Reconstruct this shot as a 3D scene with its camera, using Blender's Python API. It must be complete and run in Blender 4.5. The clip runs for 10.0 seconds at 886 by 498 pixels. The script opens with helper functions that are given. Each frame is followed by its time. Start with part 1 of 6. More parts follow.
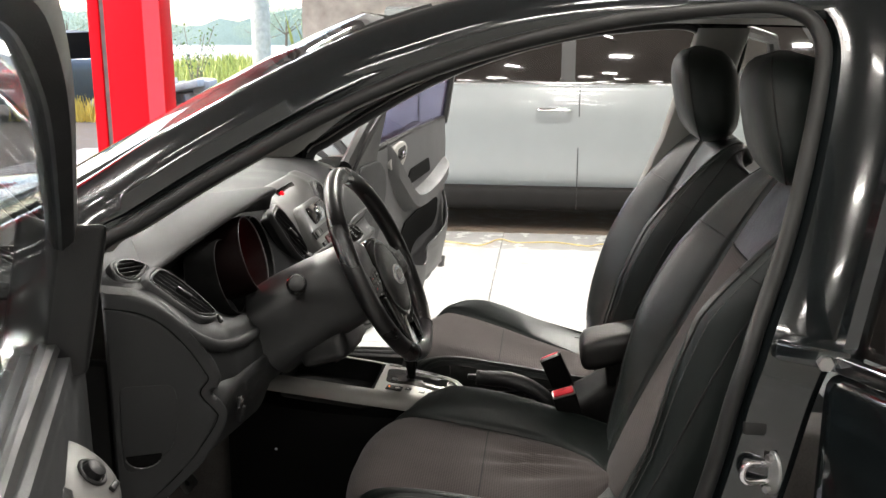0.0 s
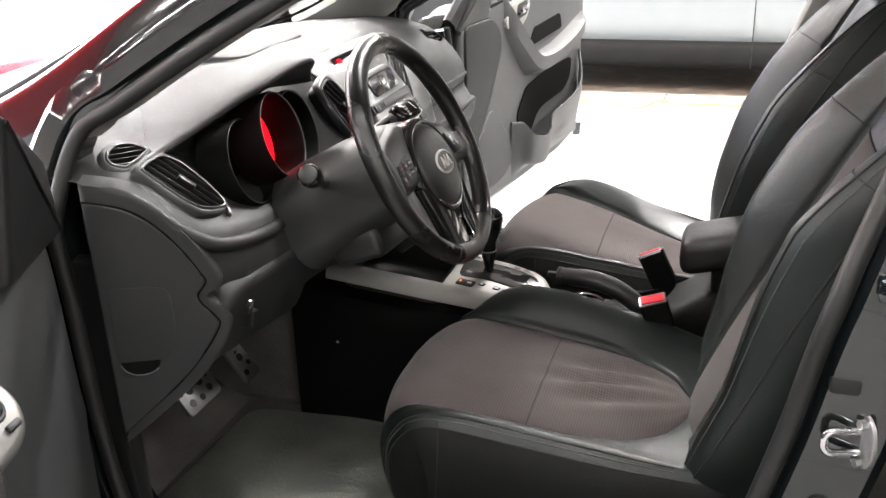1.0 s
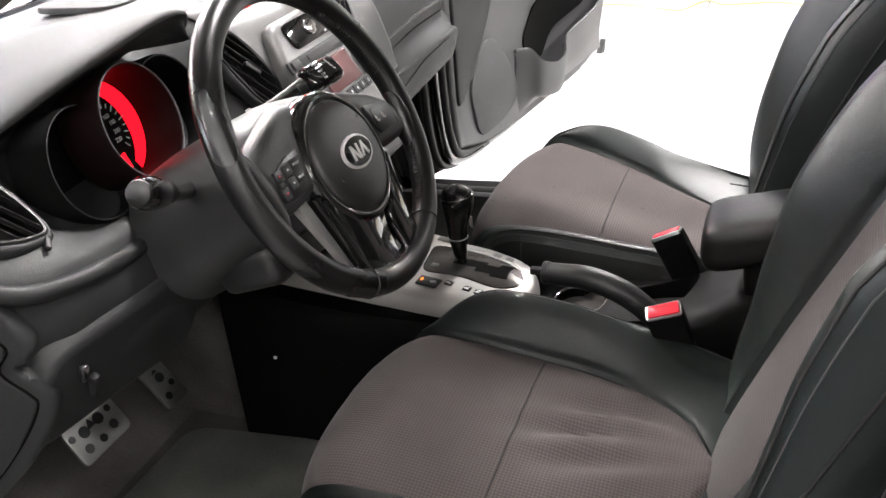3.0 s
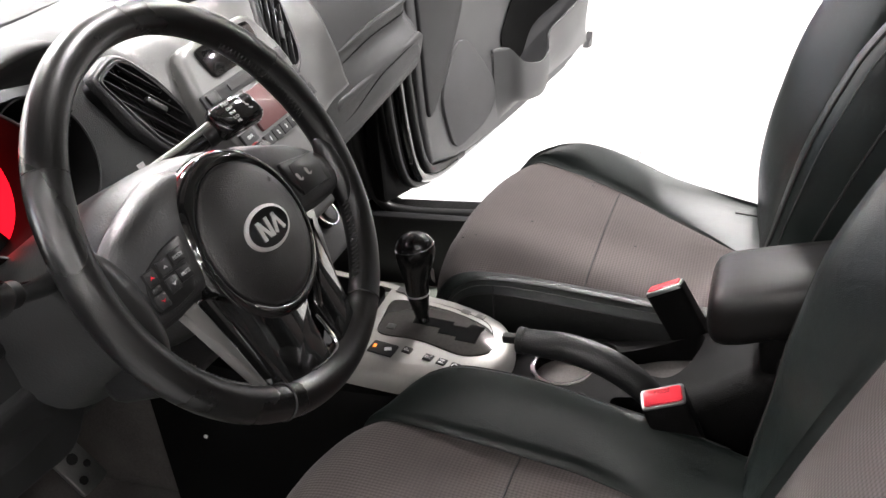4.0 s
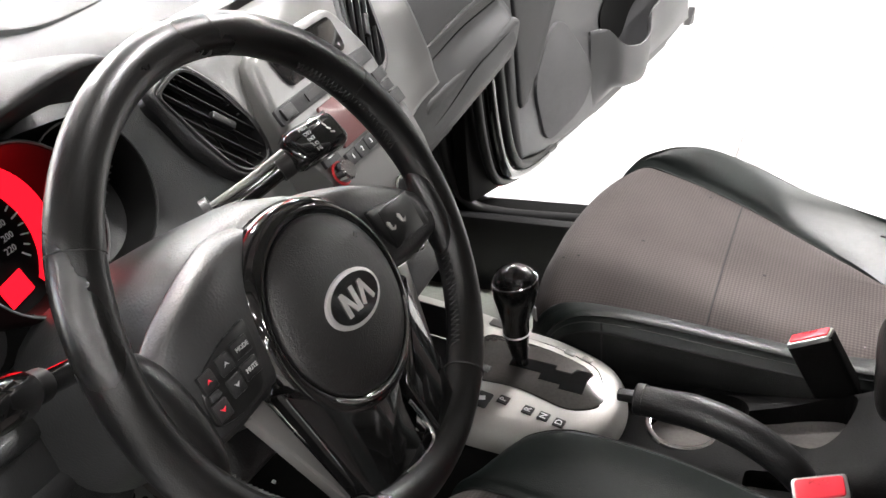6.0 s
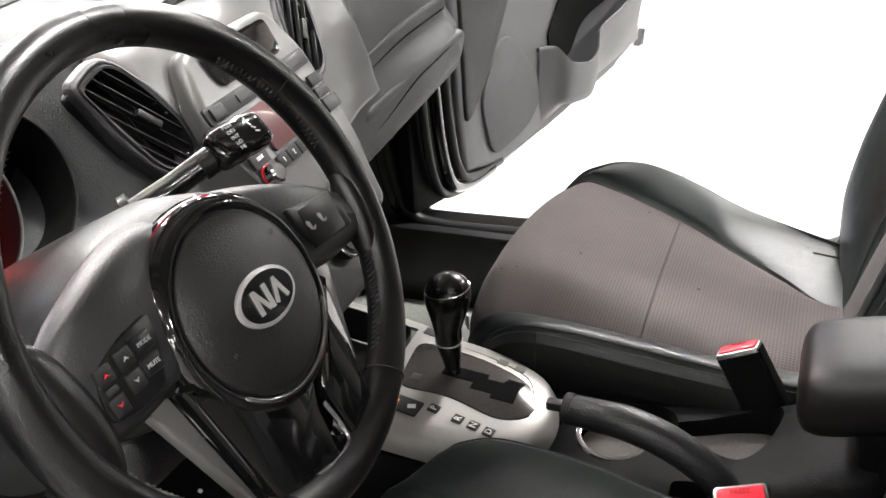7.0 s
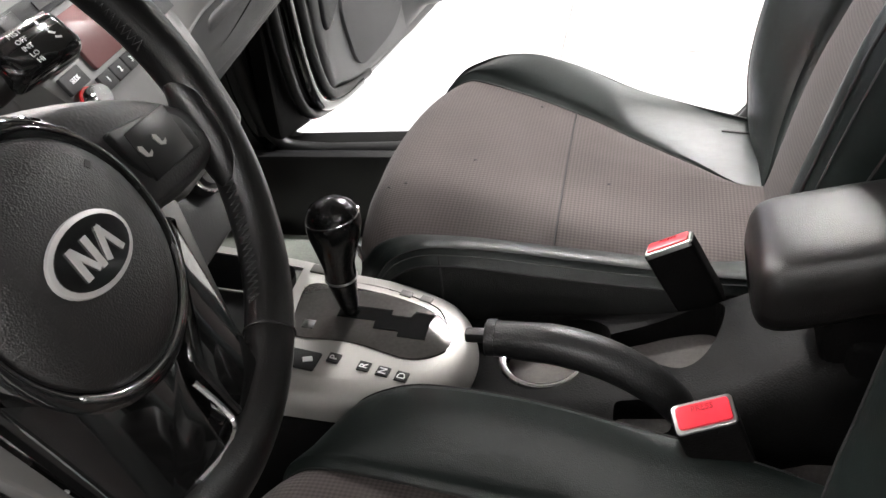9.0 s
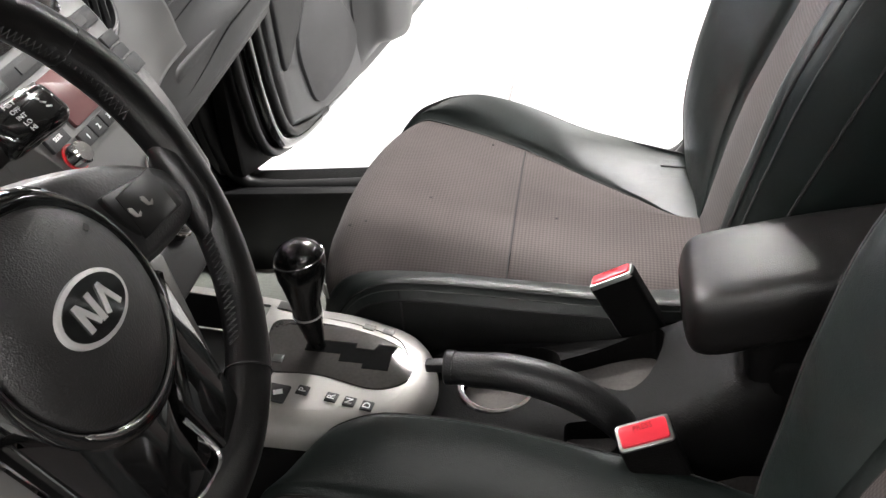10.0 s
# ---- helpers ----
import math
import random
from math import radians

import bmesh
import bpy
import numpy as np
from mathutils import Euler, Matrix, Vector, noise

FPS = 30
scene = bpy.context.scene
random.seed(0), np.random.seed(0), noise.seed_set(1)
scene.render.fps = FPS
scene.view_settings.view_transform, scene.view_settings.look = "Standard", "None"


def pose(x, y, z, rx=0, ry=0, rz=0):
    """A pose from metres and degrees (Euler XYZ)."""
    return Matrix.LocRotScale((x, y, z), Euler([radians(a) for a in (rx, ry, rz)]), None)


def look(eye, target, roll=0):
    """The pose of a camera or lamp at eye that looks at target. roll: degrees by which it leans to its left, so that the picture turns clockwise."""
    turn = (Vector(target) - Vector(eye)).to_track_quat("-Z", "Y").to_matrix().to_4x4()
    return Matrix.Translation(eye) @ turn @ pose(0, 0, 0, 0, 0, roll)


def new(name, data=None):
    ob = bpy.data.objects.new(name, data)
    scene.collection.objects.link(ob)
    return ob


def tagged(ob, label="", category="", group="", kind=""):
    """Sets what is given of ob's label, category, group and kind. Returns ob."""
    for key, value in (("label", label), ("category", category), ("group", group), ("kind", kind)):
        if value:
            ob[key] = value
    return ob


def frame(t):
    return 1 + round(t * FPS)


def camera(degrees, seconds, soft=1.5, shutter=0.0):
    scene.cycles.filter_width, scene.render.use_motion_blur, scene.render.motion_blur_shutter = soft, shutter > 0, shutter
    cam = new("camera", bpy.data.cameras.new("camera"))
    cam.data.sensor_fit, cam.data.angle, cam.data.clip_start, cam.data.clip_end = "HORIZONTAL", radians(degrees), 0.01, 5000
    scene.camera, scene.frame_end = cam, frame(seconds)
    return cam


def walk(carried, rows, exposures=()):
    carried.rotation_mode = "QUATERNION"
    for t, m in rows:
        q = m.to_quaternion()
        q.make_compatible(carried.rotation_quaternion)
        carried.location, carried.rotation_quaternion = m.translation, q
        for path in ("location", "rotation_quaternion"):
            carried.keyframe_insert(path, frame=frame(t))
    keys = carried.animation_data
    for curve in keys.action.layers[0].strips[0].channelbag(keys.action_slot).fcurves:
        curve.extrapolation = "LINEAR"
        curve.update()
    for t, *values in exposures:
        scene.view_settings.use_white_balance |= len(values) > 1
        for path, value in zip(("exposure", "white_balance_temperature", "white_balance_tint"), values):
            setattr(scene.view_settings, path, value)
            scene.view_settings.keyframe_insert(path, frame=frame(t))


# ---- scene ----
cam = camera(51.4, 10.0)
PATH = [
    (0, (0.307, -2.079, 1.412), (0.091, -0.144, 0.958), 0.2),
    (0.5, (0.411, -1.869, 1.398), (-0.009, -0.002, 0.815), -0.7),
    (1, (0.484, -1.766, 1.393), (-0.102, -0.006, 0.646), -2.1),
    (1.5, (0.54, -1.7, 1.4), (-0.114, 0.024, 0.623), -3.7),
    (2, (0.592, -1.633, 1.393), (-0.116, 0.056, 0.591), -4.6),
    (2.2, (0.592, -1.58, 1.381), (-0.108, 0.093, 0.539), -4.7),
    (3.3, (0.479, -1.191, 1.351), (-0.196, 0.446, 0.422), -6.6),
    (3.5, (0.477, -1.142, 1.352), (-0.2, 0.497, 0.429), -7.0),
    (4, (0.461, -1.018, 1.334), (-0.202, 0.602, 0.366), -6.8),
    (4.5, (0.408, -0.946, 1.313), (-0.214, 0.653, 0.284), -4.8),
    (5, (0.365, -0.882, 1.315), (-0.303, 0.68, 0.259), -7.2),
    (5.5, (0.35, -0.856, 1.323), (-0.413, 0.658, 0.263), -8.9),
    (5.7, (0.351, -0.853, 1.33), (-0.438, 0.659, 0.286), -8.6),
    (6.8, (0.376, -0.849, 1.32), (-0.372, 0.715, 0.322), -5.8),
    (7, (0.382, -0.841, 1.311), (-0.332, 0.739, 0.315), -5.4),
    (7.5, (0.356, -0.79, 1.257), (-0.087, 0.845, 0.194), -2.9),
    (8, (0.332, -0.736, 1.218), (0.084, 0.893, 0.084), -2.7),
    (8.5, (0.318, -0.72, 1.22), (-0.047, 0.873, 0.068), -5.5),
    (9, (0.315, -0.718, 1.22), (-0.129, 0.851, 0.062), -7.7),
    (9.5, (0.316, -0.719, 1.225), (-0.148, 0.846, 0.07), -8.5),
    (10, (0.328, -0.765, 1.273), (-0.026, 0.848, 0.145), -7.0),
]
walk(cam, [(t, look(eye, target, roll)) for t, eye, target, roll in PATH],
     exposures=[(0, 3.15, 6800, 10), (0.5, 3.5, 6750, 13), (1, 3.98, 6600, 13), (2, 4.04, 6550, 14), (3.5, 4.0, 6500, 14), (5.5, 4.07, 6500, 13), (10, 4.06, 6500, 12)])

# ---- world, sun, lamps ----
world = bpy.data.worlds.new("world")
scene.world = world
world.use_nodes = True
wn = world.node_tree.nodes
sky = wn.new("ShaderNodeTexSky")
sky.sky_type, sky.sun_disc = "NISHITA", False
sky.sun_elevation, sky.sun_rotation, sky.air_density, sky.dust_density = radians(50), radians(279), 1.0, 3.0
world.node_tree.links.new(sky.outputs[0], wn["Background"].inputs[0])
wn["Background"].inputs[1].default_value = 0.155
sun = new("sun", bpy.data.lights.new("sun", "SUN"))
sun.data.energy, sun.data.angle, sun.data.color = 0.5, radians(20), (1.0, 0.97, 0.93)
sun.matrix_world = look((-12, 2, 14), (0, 0, 0))
CEIL = 3.3


# ---- materials ----
def mat(name, col, rough=0.5, metal=0.0, scale=0.0, bump=0.0, vary=0.0, kind="noise", coat=0.0, spec=0.5, stretch=(1, 1, 1), emit=0.0, rvar=0.0, wrinkle=0.0):
    """Principled material: large stains and fine grain in colour, roughness and relief, in object metres."""
    m = bpy.data.materials.new(name)
    m.use_nodes = True
    nt = m.node_tree
    b = nt.nodes["Principled BSDF"]
    b.inputs["Roughness"].default_value = rough
    b.inputs["Metallic"].default_value = metal
    b.inputs["Coat Weight"].default_value = coat
    b.inputs["Coat Roughness"].default_value = 0.04
    b.inputs["Specular IOR Level"].default_value = spec
    b.inputs["Base Color"].default_value = (*col, 1)
    if emit:
        b.inputs["Emission Color"].default_value = (*col, 1)
        b.inputs["Emission Strength"].default_value = emit
    tc = nt.nodes.new("ShaderNodeTexCoord")
    if vary:
        n1 = nt.nodes.new("ShaderNodeTexNoise")
        n1.inputs["Scale"].default_value, n1.inputs["Detail"].default_value = 7.0, 6
        n2 = nt.nodes.new("ShaderNodeTexNoise")
        n2.inputs["Scale"].default_value, n2.inputs["Detail"].default_value = 260.0, 2
        mp = nt.nodes.new("ShaderNodeMapping")
        mp.inputs["Scale"].default_value = stretch
        nt.links.new(tc.outputs["Object"], mp.inputs[0])
        for n in (n1, n2):
            nt.links.new(mp.outputs[0], n.inputs["Vector"])
        mx = nt.nodes.new("ShaderNodeMath")
        mx.operation = "MULTIPLY_ADD"
        mx.inputs[1].default_value = 0.35
        nt.links.new(n2.outputs[0], mx.inputs[0])
        nt.links.new(n1.outputs[0], mx.inputs[2])
        ramp = nt.nodes.new("ShaderNodeMapRange")
        ramp.inputs[1].default_value, ramp.inputs[2].default_value = 0.4, 0.95
        ramp.inputs[3].default_value, ramp.inputs[4].default_value = 1 - vary, 1 + vary
        nt.links.new(mx.outputs[0], ramp.inputs[0])
        mul = nt.nodes.new("ShaderNodeVectorMath")
        mul.operation = "SCALE"
        mul.inputs[0].default_value = col
        nt.links.new(ramp.outputs[0], mul.inputs["Scale"])
        nt.links.new(mul.outputs[0], b.inputs["Base Color"])
        if rvar:
            rr = nt.nodes.new("ShaderNodeMapRange")
            rr.inputs[1].default_value, rr.inputs[2].default_value = 0.35, 0.65
            rr.inputs[3].default_value, rr.inputs[4].default_value = rough - rvar, rough + rvar
            nt.links.new(n1.outputs[0], rr.inputs[0])
            nt.links.new(rr.outputs[0], b.inputs["Roughness"])
    if bump:
        if kind == "noise":
            t = nt.nodes.new("ShaderNodeTexNoise")
            t.inputs["Scale"].default_value, t.inputs["Detail"].default_value = scale, 3
        else:
            t = nt.nodes.new("ShaderNodeTexVoronoi")
            t.feature = "SMOOTH_F1" if kind == "cells" else "F1"
            t.inputs["Scale"].default_value = scale
        nt.links.new(tc.outputs["Object"], t.inputs["Vector"])
        bp = nt.nodes.new("ShaderNodeBump")
        bp.inputs["Strength"].default_value, bp.inputs["Distance"].default_value = bump, 0.001
        nt.links.new(t.outputs[0], bp.inputs["Height"])
        nt.links.new(bp.outputs[0], b.inputs["Normal"])
        if wrinkle:
            wt = nt.nodes.new("ShaderNodeTexNoise")
            wt.inputs["Scale"].default_value, wt.inputs["Detail"].default_value, wt.inputs["Distortion"].default_value = 28.0, 5, 1.2
            nt.links.new(tc.outputs["Object"], wt.inputs["Vector"])
            wb = nt.nodes.new("ShaderNodeBump")
            wb.inputs["Strength"].default_value, wb.inputs["Distance"].default_value = wrinkle, 0.006
            nt.links.new(wt.outputs[0], wb.inputs["Height"])
            nt.links.new(wb.outputs[0], bp.inputs["Normal"])
    return m


def knit(name, col, pitch, pu, pv):
    """Woven seat cloth: rows of small offset dots across two object axes."""
    m = bpy.data.materials.new(name)
    m.use_nodes = True
    nt = m.node_tree
    b = nt.nodes["Principled BSDF"]
    b.inputs["Roughness"].default_value = 0.9
    b.inputs["Specular IOR Level"].default_value = 0.15
    b.inputs["Sheen Weight"].default_value = 0.08
    b.inputs["Sheen Roughness"].default_value = 0.5
    tc = nt.nodes.new("ShaderNodeTexCoord")
    sx = nt.nodes.new("ShaderNodeSeparateXYZ")
    nt.links.new(tc.outputs["Object"], sx.inputs[0])

    def op(kind, a, c=None):
        n = nt.nodes.new("ShaderNodeMath")
        n.operation = kind
        for i, v in ((0, a), (1, c)):
            if v is None:
                continue
            if isinstance(v, (int, float)):
                n.inputs[i].default_value = v
            else:
                nt.links.new(v, n.inputs[i])
        return n.outputs[0]
    k = 2 * math.pi / pitch
    u, v = sx.outputs[pu], sx.outputs[pv]
    h = op("MULTIPLY", op("SINE", op("MULTIPLY", op("ADD", u, v), k * 0.7)), op("SINE", op("MULTIPLY", op("SUBTRACT", u, v), k * 0.7)))
    n1 = nt.nodes.new("ShaderNodeTexNoise")
    n1.inputs["Scale"].default_value, n1.inputs["Detail"].default_value = 9.0, 8
    nt.links.new(tc.outputs["Object"], n1.inputs["Vector"])
    f = op("ADD", op("MULTIPLY", h, 0.34), op("MULTIPLY_ADD", n1.outputs[0], 0.5))
    sc = op("ADD", f, 0.25)
    mul = nt.nodes.new("ShaderNodeVectorMath")
    mul.operation = "SCALE"
    mul.inputs[0].default_value = col
    nt.links.new(sc, mul.inputs["Scale"])
    nt.links.new(mul.outputs[0], b.inputs["Base Color"])
    bp = nt.nodes.new("ShaderNodeBump")
    bp.inputs["Strength"].default_value, bp.inputs["Distance"].default_value = 0.2, 0.001
    nt.links.new(h, bp.inputs["Height"])
    nt.links.new(bp.outputs[0], b.inputs["Normal"])
    return m


def glass(name, col, rough=0.0):
    m = bpy.data.materials.new(name)
    m.use_nodes = True
    b = m.node_tree.nodes["Principled BSDF"]
    b.inputs["Base Color"].default_value = (*col, 1)
    b.inputs["Transmission Weight"].default_value = 1.0
    b.inputs["Roughness"].default_value = rough
    b.inputs["IOR"].default_value = 1.1
    return m


LEATHER = mat("black_leather", (0.0062, 0.0096, 0.0088), 0.42, scale=1100, bump=0.28, vary=0.45, kind="cells", rvar=0.08, spec=0.43, wrinkle=0.13)
# darker, duller copy of LEATHER that carries the shade of the seat sides
SIDESHADE = mat("shaded_side_leather", (0.006, 0.0063, 0.0062), 0.55, scale=900, bump=0.4, vary=0.25, kind="cells", rvar=0.06, spec=0.2, wrinkle=0.2)
VINYL = mat("armrest_vinyl", (0.0062, 0.0056, 0.0055), 0.36, scale=1100, bump=0.3, vary=0.25, kind="cells", rvar=0.05, spec=0.5)
LEATHER_WORN = mat("worn_wheel_leather", (0.0036, 0.0034, 0.0034), 0.31, scale=1000, bump=0.14, vary=0.3, kind="cells", rvar=0.06, spec=0.6, wrinkle=0.04)
CLOTH = knit("grey_seat_cloth", (0.060, 0.050, 0.048), 0.0065, 0, 1)
CLOTH_BACK = knit("grey_back_cloth", (0.056, 0.048, 0.046), 0.0065, 1, 2)
DASH = mat("grey_soft_plastic", (0.022, 0.0225, 0.0232), 0.56, scale=900, bump=0.4, vary=0.14, kind="cells", rvar=0.04, spec=0.28)
TRIM = mat("black_grained_plastic", (0.011, 0.011, 0.0115), 0.42, scale=600, bump=0.3, vary=0.15, kind="cells", rvar=0.06)
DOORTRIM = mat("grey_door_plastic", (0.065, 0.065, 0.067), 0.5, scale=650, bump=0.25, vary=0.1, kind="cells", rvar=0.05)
# same plastic as DOORTRIM, darkened for the shade on the driver's door
DOORSHADE = mat("shaded_door_plastic", (0.036, 0.037, 0.039), 0.52, scale=650, bump=0.3, vary=0.1, kind="cells", rvar=0.05)
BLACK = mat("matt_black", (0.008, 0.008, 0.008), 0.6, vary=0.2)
RUBBER = mat("black_rubber", (0.008, 0.008, 0.008), 0.5, scale=90, bump=0.2, vary=0.2, rvar=0.1)
PIANO = mat("piano_black", (0.006, 0.006, 0.006), 0.08, vary=0.2, coat=1.0)
PAINT = mat("black_car_paint", (0.0065, 0.0085, 0.0092), 0.15, vary=0.1, coat=1.0)
SILVER = mat("silver_console_paint", (0.38, 0.37, 0.35), 0.44, metal=0.45, vary=0.06, scale=900, bump=0.08, rvar=0.05)
CHROME = mat("chrome", (0.75, 0.75, 0.76), 0.1, metal=1.0, vary=0.05)
STEEL = mat("brushed_steel", (0.45, 0.45, 0.44), 0.35, metal=1.0, vary=0.15, scale=200, bump=0.15)
RED = mat("red_button", (0.72, 0.03, 0.05), 0.3, vary=0.05)
CARPET = mat("dark_carpet", (0.125, 0.115, 0.110), 0.95, scale=900, bump=1.0, vary=0.5)
MAT = mat("rubber_floor_mat", (0.17, 0.178, 0.160), 0.7, scale=140, bump=1.0, vary=0.4, kind="cells")
BEIGE = mat("pale_pillar_trim", (0.28, 0.275, 0.26), 0.7, scale=800, bump=0.2, vary=0.06)
WHITE_PRINT = mat("white_print", (0.8, 0.8, 0.8), 0.5)
RED_GLOW = mat("red_dial_glow", (0.50, 0.003, 0.007), 0.8, emit=0.32, spec=0.0)
DIM_GLOW = mat("dim_red_dial", (0.25, 0.004, 0.006), 0.3, emit=0.03)
AMBER = mat("amber_lamp", (1.0, 0.25, 0.03), 0.5, emit=0.15)
SCREEN = mat("radio_screen", (0.10, 0.045, 0.045), 0.25, vary=0.1)
SEAM = mat("seam_thread", (0.01, 0.01, 0.01), 0.8)
THREAD = mat("grey_thread", (0.05, 0.05, 0.05), 0.7)
# black of dial faces; elsewhere the shade in recesses, gaps and creases as colour
SHADE_BLACK = mat("recess_shade_black", (0.003, 0.003, 0.003), 0.9, spec=0.1)
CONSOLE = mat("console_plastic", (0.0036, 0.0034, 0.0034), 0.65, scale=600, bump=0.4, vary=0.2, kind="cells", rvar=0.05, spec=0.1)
SPOKE = mat("satin_spoke", (0.021, 0.021, 0.0215), 0.47, scale=500, bump=0.2, vary=0.1, kind="cells", rvar=0.03)
SHROUD = mat("satin_shroud", (0.022, 0.0225, 0.023), 0.46, scale=500, bump=0.25, kind="cells", vary=0.08, rvar=0.02)
STACK = mat("satin_grey_panel", (0.075, 0.074, 0.073), 0.33, vary=0.05, rvar=0.02)
SLAT = mat("vent_slat_plastic", (0.0075, 0.0075, 0.0078), 0.42, vary=0.15, spec=0.4)
PRINT = mat("grey_print", (0.4, 0.4, 0.4), 0.5)
POD = mat("pod_plastic", (0.006, 0.006, 0.006), 0.32, vary=0.1)
GATE = mat("gate_metal", (0.11, 0.104, 0.10), 0.24, metal=0.6, vary=0.3, rvar=0.08)
EMBLEM = mat("emblem_silver", (0.62, 0.61, 0.60), 0.38, metal=0.35, vary=0.05)
SATIN = mat("satin_silver", (0.18, 0.176, 0.17), 0.35, metal=0.6, vary=0.06)
WINDOW = glass("clear_glass", (0.95, 0.97, 0.96))
TINT = glass("violet_tinted_glass", (0.36, 0.34, 0.52))
DOORGLASS = glass("pale_door_glass", (0.52, 0.55, 0.55))
SUVPAINT = mat("silver_white_paint", (0.205, 0.222, 0.226), 0.25, vary=0.03, coat=1.0)
SUVGLASS = mat("dark_window_glass", (0.015, 0.013, 0.012), 0.06, vary=0.3, coat=1.0)
TILE = mat("white_floor_tile", (0.37, 0.37, 0.36), 0.22, vary=0.09, rvar=0.08)
GROUT = mat("grey_grout", (0.13, 0.125, 0.12), 0.8, vary=0.1)
CONCRETE = mat("stained_concrete", (0.30, 0.29, 0.27), 0.8, scale=30, bump=0.5, vary=0.3, rvar=0.15)
WETPAVE = mat("wet_paving", (0.056, 0.046, 0.036), 0.8, scale=40, bump=0.5, vary=0.5, rvar=0.12, spec=0.1)
ASPHALT = mat("pale_road", (0.22, 0.22, 0.21), 0.8, scale=60, bump=0.4, vary=0.15)
REDPAINT = mat("red_sheet_metal", (0.42, 0.003, 0.008), 0.55, vary=0.06, spec=0.08)
WALLPAINT = mat("grey_wall_paint", (0.55, 0.55, 0.53), 0.7, scale=60, bump=0.2, vary=0.06)
DARKWALL = mat("dark_wall", (0.10, 0.09, 0.085), 0.7, scale=60, bump=0.2, vary=0.1)
GRASS = mat("grass", (0.22, 0.24, 0.06), 0.9, vary=0.5)
LEAF = mat("leaf_green", (0.09, 0.13, 0.04), 0.8, vary=0.5)
# leaf green paled: the haze of distance is mixed into the colour
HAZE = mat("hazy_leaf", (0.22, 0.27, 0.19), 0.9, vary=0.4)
BARK = mat("bark", (0.12, 0.09, 0.06), 0.9, scale=30, bump=0.6, vary=0.3)
ORANGE = mat("orange_paint", (0.62, 0.25, 0.06), 0.6, vary=0.15)
YELLOW = mat("yellow_cable", (0.55, 0.42, 0.16), 0.6, vary=0.2)
TUBE = mat("lit_tube", (1.0, 0.98, 0.95), 0.5, emit=6.0)


# ---- builders ----
def V(*a):
    return Vector(a)


def sp(pts, n, closed=False):
    """n points of a Catmull-Rom curve through pts."""
    p = [Vector(q) for q in pts]
    m = len(p)
    segs = m if closed else m - 1
    out = []
    for i in range(n):
        s = i * segs / (n if closed else n - 1)
        k = min(int(s), segs - 1)
        f = s - k
        a, b, c, d = (p[(k + j) % m] if closed else p[max(0, min(m - 1, k + j))] for j in (-1, 0, 1, 2))
        out.append(0.5 * (2 * b + (c - a) * f + (2 * a - 5 * b + 4 * c - d) * f * f + (3 * b - a - 3 * c + d) * f ** 3))
    return out


def grid(bm, rows, cu=False, cv=False, caps=False):
    """Quads over rows of points; cu closes the rows' order, cv each row."""
    vs = [[bm.verts.new(p) for p in r] for r in rows]
    n, m = len(vs), len(vs[0])
    for i in range(n if cu else n - 1):
        for j in range(m if cv else m - 1):
            a, b, c, d = vs[i][j], vs[(i + 1) % n][j], vs[(i + 1) % n][(j + 1) % m], vs[i][(j + 1) % m]
            try:
                bm.faces.new((a, b, c, d))
            except ValueError:
                pass
    if caps and cv:
        bm.faces.new(vs[0][::-1])
        bm.faces.new(vs[-1])
    return bm


def tube(bm, pts, r, n=8, closed=False, flat=1.0):
    """A round bar along pts; r a number or one for each point."""
    p = [Vector(q) for q in pts]
    m = len(p)
    up = None
    rows = []
    for i in range(m):
        a = p[(i - 1) % m] if closed or i else p[0]
        b = p[(i + 1) % m] if closed or i < m - 1 else p[-1]
        t = (b - a).normalized()
        if up is None:
            up = t.orthogonal().normalized() if abs(t.z) > 0.9 else V(0, 0, 1)
        up = (up - t * up.dot(t)).normalized()
        sd = t.cross(up)
        q = r[i] if isinstance(r, (list, tuple)) else r
        rows.append([p[i] + q * (math.cos(k * 2 * math.pi / n) * sd + flat * math.sin(k * 2 * math.pi / n) * up) for k in range(n)])
    return grid(bm, rows, closed, True, not closed)


def slab(bm, outline, depth, m=None, bevel=0.0, seg=2):
    """A plate: a 2D outline in local x, y, its front at z = 0, depth behind it."""
    m = m or Matrix()
    f = bm.faces.new([bm.verts.new(V(x, y, 0)) for x, y in outline])
    if f.normal.z < 0 or sum(a[0] * b[1] - b[0] * a[1] for a, b in zip(outline, outline[1:] + outline[:1])) < 0:
        f.normal_flip()
    top = list(f.edges)
    ex = bmesh.ops.extrude_face_region(bm, geom=[f])
    vs = [v for v in ex["geom"] if isinstance(v, bmesh.types.BMVert)]
    for v in vs:
        v.co.z -= depth
    allv = list(set(list(f.verts) + vs))
    if bevel:
        rb = bmesh.ops.bevel(bm, geom=top, offset=bevel, segments=seg, profile=0.5, affect="EDGES")
        allv = list(set([v for v in allv if v.is_valid] + rb["verts"]))
    bmesh.ops.transform(bm, matrix=m, verts=allv)
    return bm


def box(bm, size, m=None, bevel=0.0, seg=2):
    r = bmesh.ops.create_cube(bm, size=1.0)
    vs = r["verts"]
    bmesh.ops.scale(bm, vec=size, verts=vs)
    if bevel:
        es = list({e for v in vs for e in v.link_edges})
        rb = bmesh.ops.bevel(bm, geom=es, offset=bevel, segments=seg, profile=0.5, affect="EDGES")
        vs = list(set([v for v in vs if v.is_valid] + rb["verts"]))
    bmesh.ops.transform(bm, matrix=m or Matrix(), verts=vs)
    return bm


